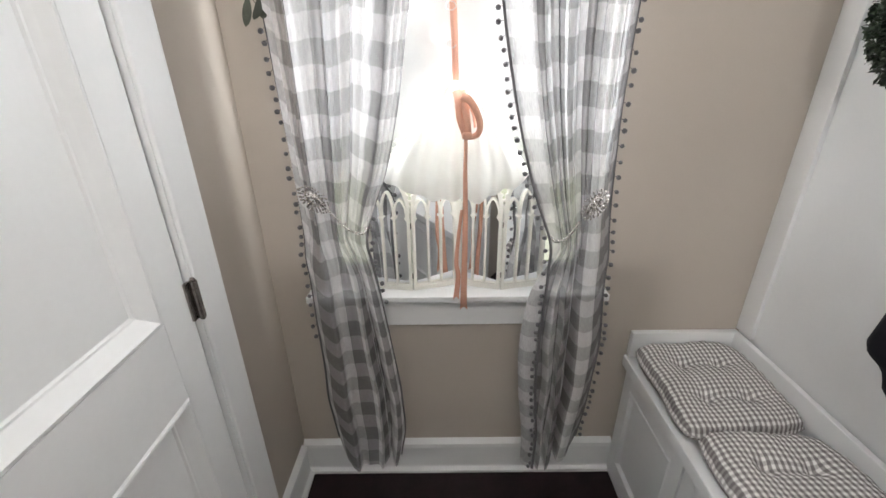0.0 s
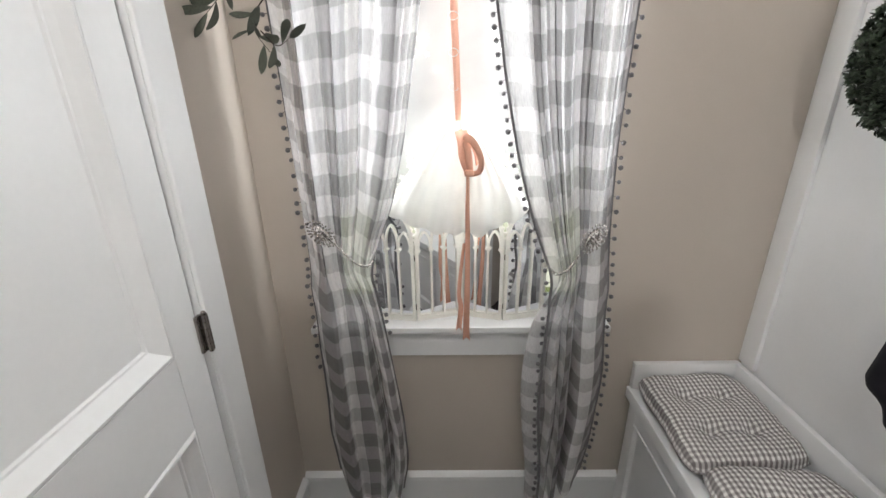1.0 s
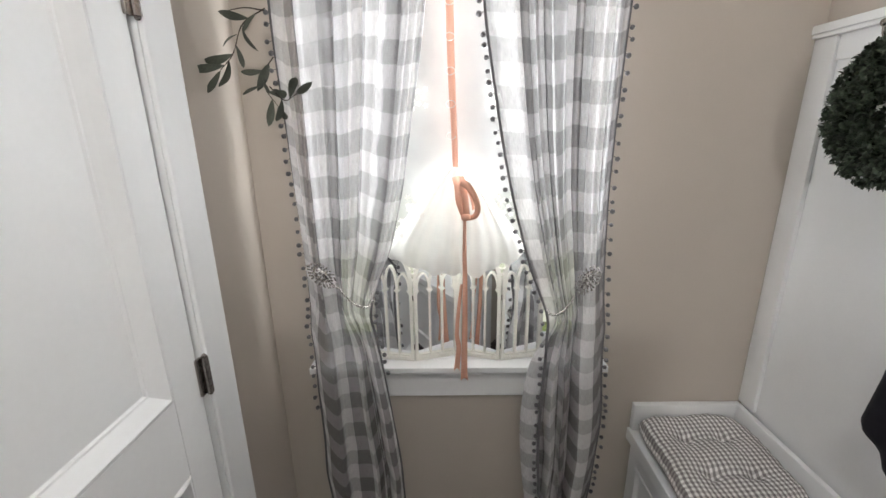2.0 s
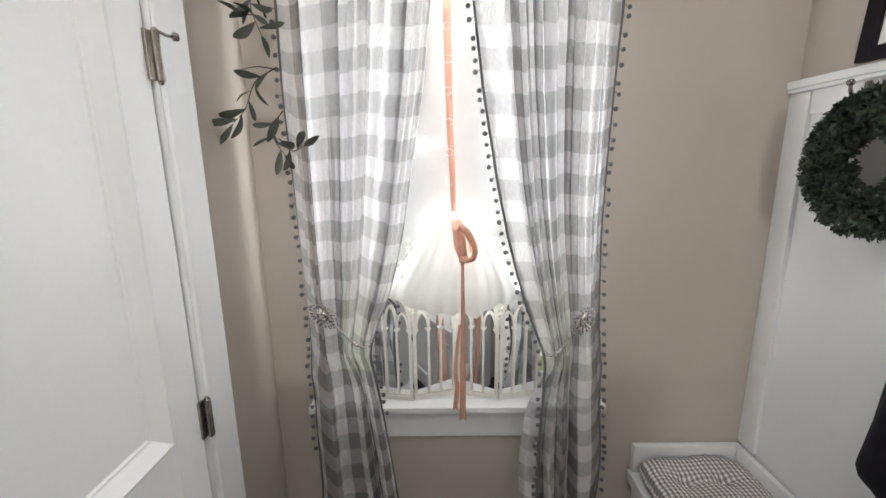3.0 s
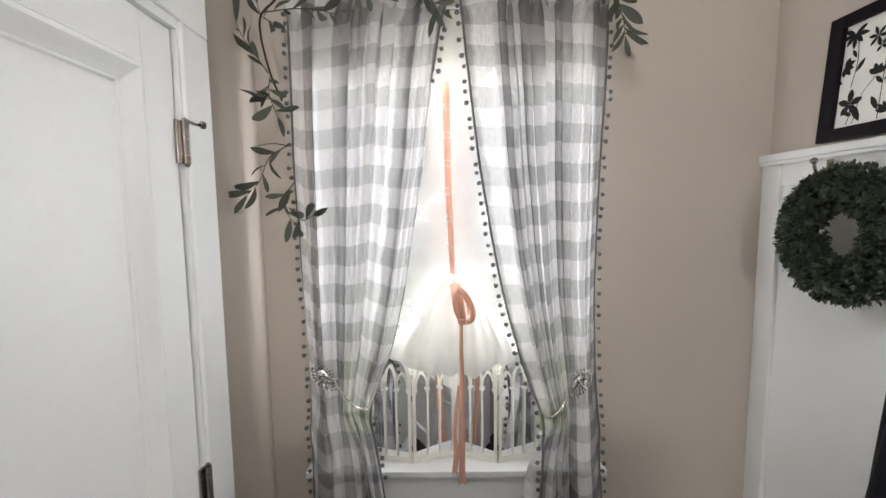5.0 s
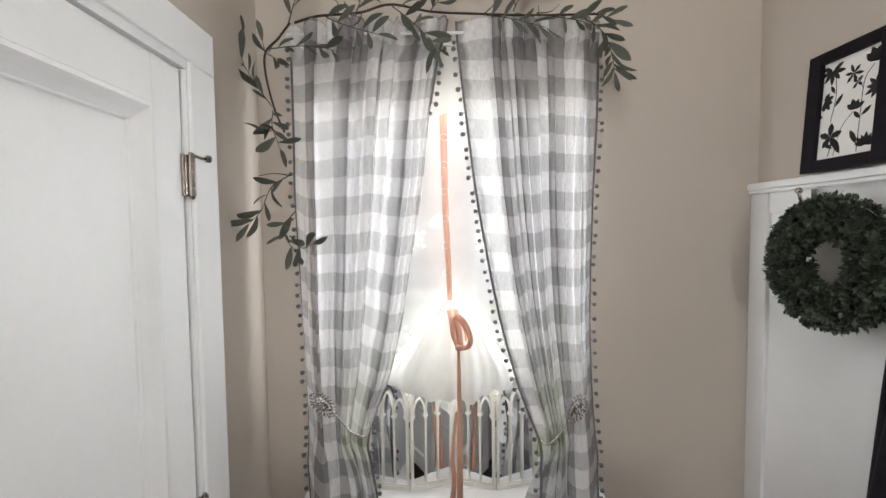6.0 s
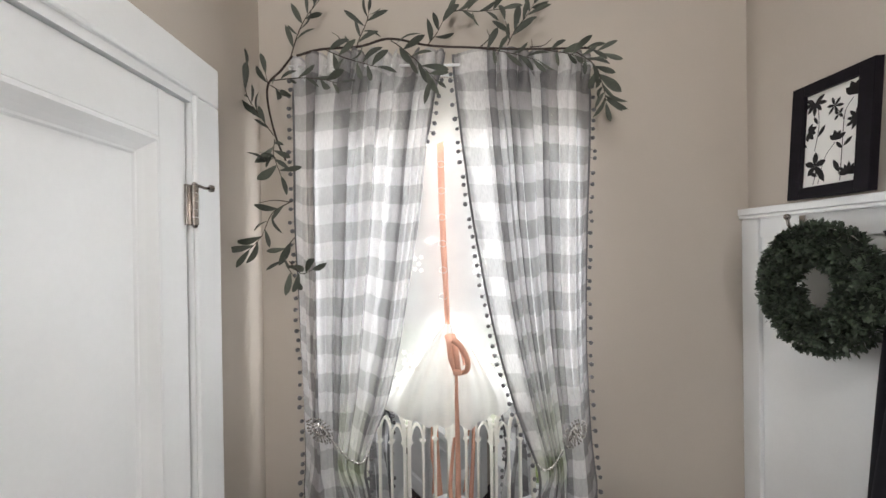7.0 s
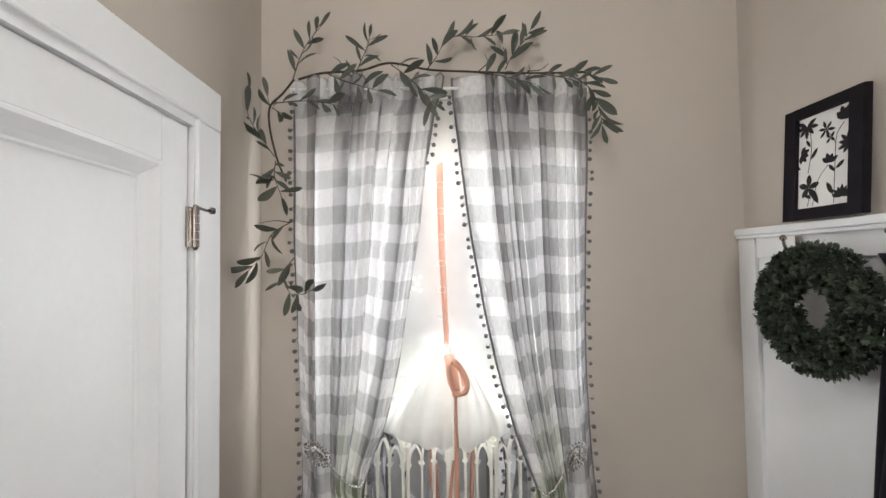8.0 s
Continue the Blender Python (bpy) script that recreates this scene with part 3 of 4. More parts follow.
# ---- tiebacks ----
def tieback(centre, chain_pts, tilt, label):
    root = thing("tieback", label, "curtain tieback", centre, group="curtain tiebacks")
    c = Vector(centre)
    turn = Matrix.Rotation(radians(tilt), 3, "Y")
    bm = bmesh.new()
    bmesh.ops.create_uvsphere(bm, u_segments=14, v_segments=8, radius=1.0, matrix=Matrix.Translation(c) @ turn.to_4x4() @ Matrix.Diagonal((0.015, 0.007, 0.031, 1)))
    piece("brooch_base", bm, STEEL, root, "", True)
    rows = [(0.0, 1), (0.26, 7), (0.50, 13), (0.74, 19), (0.96, 25)]
    for k, (rad, num) in enumerate(rows):
        bm = bmesh.new()
        for i in range(num):
            a = (i + 0.5 * (k % 2)) * math.tau / num + random.uniform(-0.08, 0.08)
            p = Vector((0.024 * rad * math.cos(a), -0.015 + 0.012 * rad * rad, 0.042 * rad * math.sin(a)))
            d = Vector((math.cos(a) * rad, -0.75 + 0.35 * rad, math.sin(a) * rad * 1.3)).normalized()
            q = p + d * random.uniform(0.0025, 0.0065)
            tube(bm, [c + turn @ p, c + turn @ ((p + q) / 2), c + turn @ q], 0.0021, 5, 0.55)
            bmesh.ops.create_icosphere(bm, subdivisions=1, radius=random.uniform(0.0026, 0.0040), matrix=Matrix.Translation(c + turn @ q))
        piece("petal_ring", bm, CRYSTAL if k % 2 else STEEL, root, "silver petals tipped with smoked crystal")
    line = smooth_line(chain_pts, 26)
    bm = bmesh.new()
    for i, p in enumerate(line):
        bmesh.ops.create_icosphere(bm, subdivisions=1, radius=0.0052 if i % 2 else 0.0038, matrix=Matrix.Translation(p))
    tube(bm, line, 0.0012, 5)
    piece("chain", bm, STEEL, root, "beaded silver chain", True)


tieback((-0.352, -0.146, 1.189), [(-0.318, -0.150, 1.160), (-0.300, -0.152, 1.140), (-0.276, -0.150, 1.110), (-0.254, -0.146, 1.094), (-0.232, -0.138, 1.090), (-0.222, -0.110, 1.105)], -48,
        "silver crystal brooch tieback with a beaded chain on the curtain")
tieback((0.385, -0.140, 1.165), [(0.348, -0.148, 1.118), (0.335, -0.150, 1.095), (0.318, -0.148, 1.072), (0.294, -0.142, 1.060), (0.280, -0.110, 1.068)], 30,
        "silver flower brooch tieback with chain round the checked curtain")


# ---- sheer balloon shade, valance and ribbon ----
def sheet(name, fn, nu, nv, material, root, label=""):
    bm = bmesh.new()
    g = [[bm.verts.new(fn(i / nu, j / nv)) for i in range(nu + 1)] for j in range(nv + 1)]
    for j in range(nv):
        for i in range(nu):
            bm.faces.new((g[j][i], g[j][i + 1], g[j + 1][i + 1], g[j + 1][i]))
    return piece(name, bm, material, root, label, True)


shade = thing("tie_up_shade", "white sheer tie-up shade gathered with a copper ribbon", "window shade", (0.03, 0.02, 1.19))


def back_sheet(u, v):
    a = abs(2 * u - 1)
    x = 0.031 + 0.424 * (2 * u - 1)
    hem = 1.20 - 0.02 * a + 0.010 * abs(math.sin(u * 15))
    return (x, 0.045 + 0.007 * math.sin(30 * u + 0.6 * math.sin(7 * u)) * (0.4 + 0.6 * v), 2.10 - (2.10 - hem) * v)


def bell(u, v):
    a = 2 * u - 1
    w = 0.020 + 0.195 * math.sin(math.pi / 2 * v) ** 0.8
    x = 0.026 + w * (a + 0.05 * math.sin(3 * a + 1))
    hem = 1.138 + 0.075 * abs(a) ** 2.2 + 0.012 * abs(math.cos(a * 5.2 + 0.3)) + 0.004 * math.sin(23 * a)
    z = 1.470 - (1.470 - hem) * v - 0.050 * a * a * (1 - v) * v * 4
    gather = 0.25 + 0.75 * v
    y = -0.028 - 0.040 * (1 - a * a) * math.sin(math.pi * min(1, v * 0.8 + 0.1)) + gather * (0.010 * math.sin(13 * a + 1.0 + 0.8 * math.sin(5 * a)) + 0.004 * math.sin(31 * a + 2 * v))
    return (x, y, z)


sheet("sheer_panel", back_sheet, 130, 20, SHEER, shade)
sheet("gathered_bell", bell, 90, 34, BELL, shade, "scalloped sheer hem puffed out over the sill screen")


def lace_spray(cx, cz, y, s, root):
    """A flat spray of lace blossoms and leaves."""
    bm = bmesh.new()
    for k in range(9):
        a = radians(-160 + 40 * k)
        px, pz = cx + s * 0.9 * math.cos(a) * (0.5 + 0.5 * (k % 2)), cz + s * math.sin(a) * (0.5 + 0.5 * (k % 2))
        for j in range(5):
            b = a + j * math.tau / 5
            q = [(px, y, pz)] + [(px + s * 0.26 * f * math.cos(b + d), y, pz + s * 0.26 * f * math.sin(b + d)) for d, f in ((-0.45, 0.75), (0, 1), (0.45, 0.75))]
            bm.faces.new([bm.verts.new(p) for p in q])
    return piece("lace_spray", bm, LACE, root, "pale lace flower spray")


for cx, cz in ((-0.085, 1.66), (0.130, 1.66), (-0.10, 1.36), (0.155, 1.36), (-0.16, 1.30)):
    lace_spray(cx, cz, 0.016 if cz > 1.5 else -0.062, 0.034, shade)

val = thing("lace_valance", "cream lace valance with a scalloped hem behind the curtains", "valance", (0.03, 0.0, 2.06))
sheet("lace", lambda u, v: (-0.37 + 0.80 * u, -0.032 + 0.006 * math.sin(40 * u) * (0.5 + v), 2.25 - (0.20 + 0.016 * abs(math.sin(u * 26.0))) * v), 120, 10, LACE, val)
bm = bmesh.new()
tube(bm, [(-0.38, -0.030, 2.258), (0.44, -0.030, 2.258)], 0.004, 8)
piece("valance_rod", bm, WHITE, val)


def strip(bm, pts, widths, thick=0.0006, side=None):
    """A flat ribbon along pts; its width lies along side."""
    pts = [Vector(p) for p in pts]
    prev = None
    for i, p in enumerate(pts):
        d = (pts[min(i + 1, len(pts) - 1)] - pts[max(i - 1, 0)]).normalized()
        s = Vector(side) if side else d.cross(Vector((0, -1, 0))).normalized()
        w = widths[min(len(widths) - 1, int(i * len(widths) / len(pts)))] if len(widths) != 2 else widths[0] + (widths[1] - widths[0]) * i / (len(pts) - 1)
        nrm = d.cross(s).normalized() * thick
        ring = [bm.verts.new(q) for q in (p - s * w / 2 - nrm, p + s * w / 2 - nrm, p + s * w / 2 + nrm, p - s * w / 2 + nrm)]
        if prev:
            for k in range(4):
                bm.faces.new((prev[k], prev[(k + 1) % 4], ring[(k + 1) % 4], ring[k]))
        prev = ring


rib = thing("ribbon", "copper satin ribbon tied in a bow round the shade", "ribbon", (0.03, -0.08, 0.81))
bm = bmesh.new()
strip(bm, smooth_line([(0.006, -0.010, 2.075), (0.008, -0.004, 1.90), (0.012, -0.006, 1.72), (0.018, -0.010, 1.58), (0.022, -0.030, 1.455)], 30), (0.023, 0.016), side=(1, 0, 0))
piece("hanging_ribbon", bm, RIBBON, rib, "", True)
for k in range(6):
    bm = bmesh.new()
    tube(bm, [(0.009 + 0.013 * math.cos(a), -0.012 + 0.004 * math.sin(a * 2), 1.98 - 0.085 * k + 0.010 * math.sin(a)) for a in [j * math.tau / 16 for j in range(17)]], 0.0011, 5)
    piece("shade_ring", bm, RUBBER, rib, "clear plastic shade ring")
bm = bmesh.new()
strip(bm, smooth_line([(0.020, -0.082, 1.448), (0.026, -0.112, 1.425), (0.030, -0.122, 1.385), (0.044, -0.118, 1.345)], 16), (0.022, 0.020), side=(0.92, 0.25, 0.3))
strip(bm, smooth_line([(0.034, -0.080, 1.448), (0.040, -0.116, 1.420), (0.046, -0.126, 1.380), (0.050, -0.120, 1.342)], 16), (0.020, 0.018), side=(0.95, -0.2, 0.1))
piece("bow_gather", bm, RIBBON, rib, "", True)
bm = bmesh.new()
strip(bm, smooth_line([(0.034, -0.112, 1.437), (0.050, -0.126, 1.429), (0.066, -0.131, 1.407), (0.078, -0.128, 1.374), (0.075, -0.122, 1.349), (0.060, -0.118, 1.340), (0.046, -0.117, 1.343)], 40), (0.019, 0.013))
strip(bm, smooth_line([(0.036, -0.108, 1.432), (0.052, -0.114, 1.416), (0.063, -0.116, 1.392), (0.068, -0.115, 1.362)], 20), (0.014, 0.010), side=(0.6, 0.8, 0.1))
piece("bow_loop", bm, RIBBON, rib, "", True)
piece("bow_knot", rounded(boxes((0.034, 0.060, -0.132, -0.112, 1.334, 1.352)), 0.006, 3), RIBBON, rib, "", True)
for pts, w in (([(0.044, -0.122, 1.340), (0.044, -0.112, 1.24), (0.046, -0.098, 1.14), (0.046, -0.090, 1.0), (0.045, -0.074, 0.86), (0.046, -0.066, 0.806)], (0.009, 0.023)),
               ([(0.036, -0.100, 1.14), (0.028, -0.090, 1.06), (0.022, -0.080, 0.97), (0.028, -0.074, 0.92), (0.022, -0.070, 0.845)], (0.008, 0.018))):
    bm = bmesh.new()
    strip(bm, smooth_line(pts, 30), w, side=(0.96, 0.28, 0.0))
    e, hw = Vector(pts[-1]), w[1] / 2
    for sx in (-1, 1):
        bm.faces.new([bm.verts.new(e + Vector(q)) for q in ((0, 0, 0.002), (sx * hw, 0, 0.002), (sx * hw, 0, -0.010))])
    piece("ribbon_tail", bm, RIBBON, rib, "forked copper ribbon end", True)


# ---- folding mirror screen on the sill ----
def bar(bm, pts, w, d0, d1, place):
    """A flat moulding of width w along 2D pts, from depth d0 to d1, put in place by place(s, h, depth)."""
    prev = None
    P = [Vector((*p, 0)) for p in pts]
    for i, p in enumerate(P):
        d = (P[min(i + 1, len(P) - 1)] - P[max(i - 1, 0)]).normalized()
        nrm = Vector((-d.y, d.x, 0)) * w / 2
        ring = [bm.verts.new(place(q.x, q.y, k)) for q, k in ((p - nrm, d0), (p + nrm, d0), (p + nrm, d1), (p - nrm, d1))]
        if prev:
            for k in range(4):
                bm.faces.new((prev[k], prev[(k + 1) % 4], ring[(k + 1) % 4], ring[k]))
        else:
            bm.faces.new(ring[::-1])
        prev = ring
    bm.faces.new(prev)


def arch_line(s0, s1, h0, h1, n=8):
    """Half-pointed arch from both springings to the tip."""
    mid = (s0 + s1) / 2
    left = [(s0 + (mid - s0) * (1 - math.cos(t * math.pi / 2 / n * 0.92)) / (1 - math.cos(math.pi / 2 * 0.92)), h0 + (h1 - h0) * math.sin(t * math.pi / 2 / n * 0.92) / math.sin(math.pi / 2 * 0.92)) for t in range(n + 1)]
    return left, [(2 * mid - s, h) for s, h in left]


screen = thing("folding_mirror_screen", "small cream gothic arch folding screen with mirrors on the sill", "folding screen", (0.03, 0.0, 0.8375))
JOINTS = [(-0.256, 0.012), (-0.1145, -0.010), (0.0275, 0.030), (0.1650, -0.010), (0.306, 0.020)]
Z0 = 0.8378
for k, (p, q) in enumerate(zip(JOINTS, JOINTS[1:])):
    p, q = Vector((*p, 0)), Vector((*q, 0))
    d = (q - p).normalized()
    p, w = p + d * 0.0016, (q - p).length - 0.0032
    nrm = Vector((d.y, -d.x, 0))
    place = lambda s, h, t, p=p, d=d, nrm=nrm: p + d * s + nrm * t + Vector((0, 0, Z0 + h))
    bm = bmesh.new()
    bar(bm, [(0.005, 0), (0.005, 0.268)], 0.010, -0.006, 0.006, place)
    bar(bm, [(w - 0.005, 0), (w - 0.005, 0.268)], 0.010, -0.006, 0.006, place)
    bar(bm, [(0.0102, 0.007), (w - 0.0102, 0.007)], 0.014, -0.0055, 0.0055, place)
    bar(bm, [(0.0102, 0.0175), (w - 0.0102, 0.0175)], 0.006, -0.004, 0.003, place)
    body = piece("panel", bm, SCREEN, screen)
    gl, gr = arch_line(0.004, w - 0.004, 0.262, 0.382, 10)
    for side in (gl, gr):
        bm = bmesh.new()
        bar(bm, side, 0.011, -0.0052, 0.0052, place)
        for s, h in side[1:-1]:
            c = place(s + (0.006 if s > w / 2 else -0.006), h + 0.003, 0)
            bmesh.ops.create_uvsphere(bm, u_segments=8, v_segments=5, radius=0.0052, matrix=Matrix.Translation(c))
        under(part("gable_arch", bm, SCREEN, None, "scalloped gothic gable edge"), screen).parent = body
    cells = [0.010, 0.010 + (w - 0.02) / 3, 0.010 + 2 * (w - 0.02) / 3, w - 0.010]
    for s in cells[1:3]:
        bm = bmesh.new()
        bar(bm, [(s, 0.014), (s, 0.236)], 0.0062, -0.0035, 0.0045, place)
        under(part("mullion", bm, SCREEN), screen).parent = body
    for s in cells:
        bm = bmesh.new()
        ring = lambda t: [bm.verts.new(place(s + a, 0.246 + b, t)) for a, b in ((0, -0.016), (0.004, -0.005), (0.0098, 0), (0.004, 0.005), (0, 0.014), (-0.004, 0.005), (-0.0098, 0), (-0.004, -0.005))]
        if s in (cells[0], cells[3]):
            sg = 1 if s == cells[0] else -1
            ring = lambda t, sg=sg: [bm.verts.new(place(s + sg * a, 0.246 + b, t)) for a, b in ((-0.002, -0.016), (0.004, -0.005), (0.0085, 0), (0.004, 0.005), (-0.002, 0.014))]
        a, b = ring(-0.004), ring(0.0052)
        for i in range(len(a)):
            bm.faces.new((a[i], a[(i + 1) % len(a)], b[(i + 1) % len(a)], b[i]))
        bm.faces.new(b)
        bm.faces.new(a[::-1])
        under(part("diamond_boss", bm, SCREEN), screen).parent = body
    for s0, s1 in zip(cells, cells[1:]):
        for side in arch_line(s0 + 0.001, s1 - 0.001, 0.252, 0.303 if s0 != cells[1] else 0.326, 7):
            bm = bmesh.new()
            bar(bm, side, 0.0062, -0.0035, 0.0042, place)
            under(part("lancet_arch", bm, SCREEN), screen).parent = body
    bm = bmesh.new()
    outline = [(0.004, 0.004)] + gl + gr[-2::-1] + [(w - 0.004, 0.004)]
    f0, f1 = [[bm.verts.new(place(s, h, t)) for s, h in outline] for t in (-0.0048, -0.0038)]
    bm.faces.new(f1)
    bm.faces.new(f0[::-1])
    for i in range(len(f0)):
        bm.faces.new((f0[i], f0[(i + 1) % len(f0)], f1[(i + 1) % len(f0)], f1[i]))
    under(part("mirror", bm, MIRROR, None, "mirror glass behind the tracery"), screen).parent = body
for x, y in JOINTS[1:4]:
    for h in (0.055, 0.225):
        bm = bmesh.new()
        tube(bm, [(x, y - (0.009 if y < 0 else -0.009), Z0 + h - 0.009), (x, y - (0.009 if y < 0 else -0.009), Z0 + h + 0.009)], 0.0018, 8)
        piece("hinge", bm, NICKEL, screen)


# ---- bench and cushions ----
bench = thing("storage_bench", "built-in white storage bench with framed drawer fronts", "bench", (0.80, -0.9, 0.0))
BF, BS = 0.630, 0.566
piece("carcass", boxes((BF + 0.012, 0.975, -1.74, -0.004, 0.001, 0.519)), WHITE, bench)
piece("seat_board", rounded(boxes((0.616, 0.9835, -1.75, -0.0025, 0.521, BS)), 0.004, 3), WHITE, bench)
piece("end_board", rounded(boxes((0.624, 0.9830, -0.024, -0.0025, BS + 0.0005, 0.668)), 0.003, 2), WHITE, bench)
piece("back_board", rounded(boxes((0.966, 0.9835, -1.74, -0.0245, BS + 0.0005, 0.669)), 0.003, 2), WHITE, bench)
piece("plinth", rounded(boxes((BF + 0.004, BF + 0.0118, -1.74, -0.004, 0.001, 0.045)), 0.002), WHITE, bench)
for k in range(4):
    y1 = -0.018 - 0.392 * k
    y0 = y1 - 0.384
    front = piece("drawer_front", rounded(boxes((BF, BF + 0.0115, y0, y0 + 0.05, 0.050, 0.508), (BF, BF + 0.0115, y1 - 0.05, y1, 0.050, 0.508),
                                                (BF, BF + 0.0115, y0 + 0.05, y1 - 0.05, 0.050, 0.100), (BF, BF + 0.0115, y0 + 0.05, y1 - 0.05, 0.458, 0.508)), 0.0015), WHITE, bench)
    bm = bmesh.new()
    loops = panel_ring(bm, lambda d, e, h: (BF + 0.0005 - h, d, e), y0 + 0.05, y1 - 0.05, 0.100, 0.458, ((0, 0), (0.004, 0.003), (0.012, 0.003), (0.020, -0.006), (0.024, -0.0085)))
    bm.faces.new(loops[-1])
    under(part("panel", bm, WHITE), bench).parent = front


def cushion(x0, x1, y0, y1, z, tilt, seed, label):
    root = thing("seat_cushion", label, "cushion", ((x0 + x1) / 2, (y0 + y1) / 2, z), group="cushions on the bench")
    N = 56
    tufts = [(0.33, 0.30), (0.67, 0.30), (0.33, 0.70), (0.67, 0.70)]
    cx, cy, hx, hy = (x0 + x1) / 2, (y0 + y1) / 2, (x1 - x0) / 2, (y1 - y0) / 2
    bm = bmesh.new()
    uvl = bm.loops.layers.uv.new("cloth")

    def at(u, v, top):
        a, b = 2 * u - 1, 2 * v - 1
        # rounded square outline, pinched between the corners
        px = a * (1 - 0.085 * b * b * b * b - 0.02 * math.cos(b * 4 + seed))
        py = b * (1 - 0.085 * a * a * a * a - 0.02 * math.cos(a * 5 + seed * 2))
        rim = max(0.0, (1 - abs(a) ** 7) * (1 - abs(b) ** 7)) ** 0.36
        h = 0.046 * rim + 0.012 * rim * noise.noise((u * 3.1, v * 3.1, seed))
        dip = 0.0
        for tu, tv in tufts:
            r = math.hypot((u - tu) * 1.05, v - tv)
            dip += math.exp(-(r / 0.050) ** 2) * 0.018 + math.exp(-(r / 0.17) ** 2) * 0.012
            ang = math.atan2(v - tv, u - tu)
            dip += 0.0035 * math.exp(-(r / 0.20) ** 2) * (0.5 + 0.5 * math.cos(5 * ang + seed + 9 * tu)) * min(1, r / 0.05)
        for tv in (0.30, 0.70):
            dip += 0.010 * math.exp(-((v - tv - 0.02 * math.sin(5 * u + seed)) / 0.035) ** 2) * math.exp(-((u - 0.5) / 0.27) ** 4)
        rip = 0.0025 * math.sin(46 * (u if abs(b) > abs(a) else v) + seed) * max(abs(a), abs(b)) ** 6
        zz = 0.033 + (h - dip * rim + rip if top else -0.031 * rim)
        return Vector((cx + px * hx, cy + py * hy, z + zz)) + Vector((0.006 * math.sin(b * 2 + seed), tilt * a, 0))

    sheets = {}
    for top in (True, False):
        sheets[top] = [[bm.verts.new(at(i / N, j / N, top)) for i in range(N + 1)] for j in range(N + 1)]
        g = sheets[top]
        for j in range(N):
            for i in range(N):
                f = bm.faces.new((g[j][i], g[j][i + 1], g[j + 1][i + 1], g[j + 1][i]))
                for lp, (a, b) in zip(f.loops, ((i, j), (i + 1, j), (i + 1, j + 1), (i, j + 1))):
                    lp[uvl].uv = ((x1 - x0) * 1.12 * a / N, (y1 - y0) * 1.12 * b / N)
    bmesh.ops.remove_doubles(bm, verts=bm.verts[:], dist=0.0004)
    piece("cover", bm, GINGHAM, root, "", True)
    for tu, tv in tufts:
        bm = bmesh.new()
        p = at(tu, tv, True)
        bmesh.ops.create_uvsphere(bm, u_segments=10, v_segments=6, radius=1.0, matrix=Matrix.Translation(p) @ Matrix.Diagonal((0.004, 0.004, 0.002, 1)))
        piece("tuft_button", bm, SEAM, root, "", True)
    # seam piping along the edge
    bm = bmesh.new()
    rim_line = [at(i / N, 0, True) for i in range(N)] + [at(1, i / N, True) for i in range(N)] + [at(1 - i / N, 1, True) for i in range(N)] + [at(0, 1 - i / N, True) for i in range(N + 1)]
    tube(bm, rim_line, 0.0016, 6)
    piece("seam", bm, SEAM, root, "", True)


cushion(0.622, 0.966, -0.394, -0.021, BS + 0.001, 0.004, 0.7, "tufted grey and white gingham cushion against the window wall")
cushion(0.636, 0.967, -0.768, -0.396, BS + 0.001, -0.012, 2.9, "tufted grey gingham cushion on the white bench")


# ---- hooks, wreath, coat and framed print ----
def hook(y):
    root = thing("coat_hook", "small satin nickel coat hook on the wainscot", "hook", (0.983, y, 1.765), group="hooks on the wainscot")
    piece("plate", rounded(boxes((0.9795, 0.9832, y - 0.009, y + 0.009, 1.738, 1.786)), 0.0015), NICKEL, root)
    bm = bmesh.new()
    tube(bm, smooth_line([(0.973, y, 1.750), (0.958, y, 1.748), (0.945, y, 1.758), (0.940, y, 1.778)], 14), 0.0048, 8, 0.85)
    ball(bm, (0.940, y, 1.782), 0.0085, 12, 8)
    piece("prong", bm, NICKEL, root, "", True)


for y in (-0.232, -0.50, -0.77, -1.04):
    hook(y)

wreath = thing("wreath", "round green boxwood wreath hanging from a hook", "wreath", (0.925, -0.345, 1.60))
WC, WR, WT = Vector((0.917, -0.345, 1.600)), 0.110, 0.052
bm = bmesh.new()
NR, NT = 40, 12
rings = []
for i in range(NR):
    a = i * math.tau / NR
    o = Vector((0, math.cos(a), math.sin(a)))
    rings.append([bm.verts.new(WC + o * (WR + (WT - 0.014) * math.cos(b)) + Vector((-0.85 * (WT - 0.014) * math.sin(b), 0, 0))) for b in [k * math.tau / NT for k in range(NT)]])
for i in range(NR):
    for k in range(NT):
        bm.faces.new((rings[i][k], rings[i][(k + 1) % NT], rings[(i + 1) % NR][(k + 1) % NT], rings[(i + 1) % NR][k]))
piece("core", bm, BOXDARK, wreath, "very dark green core ring under the leaves", True)
bm = bmesh.new()
tube(bm, smooth_line([(0.94, -0.232, 1.752), (0.936, -0.25, 1.745), (0.93, -0.262, 1.728)], 8), 0.0015, 5)
piece("hanging_loop", bm, TWIG, wreath)


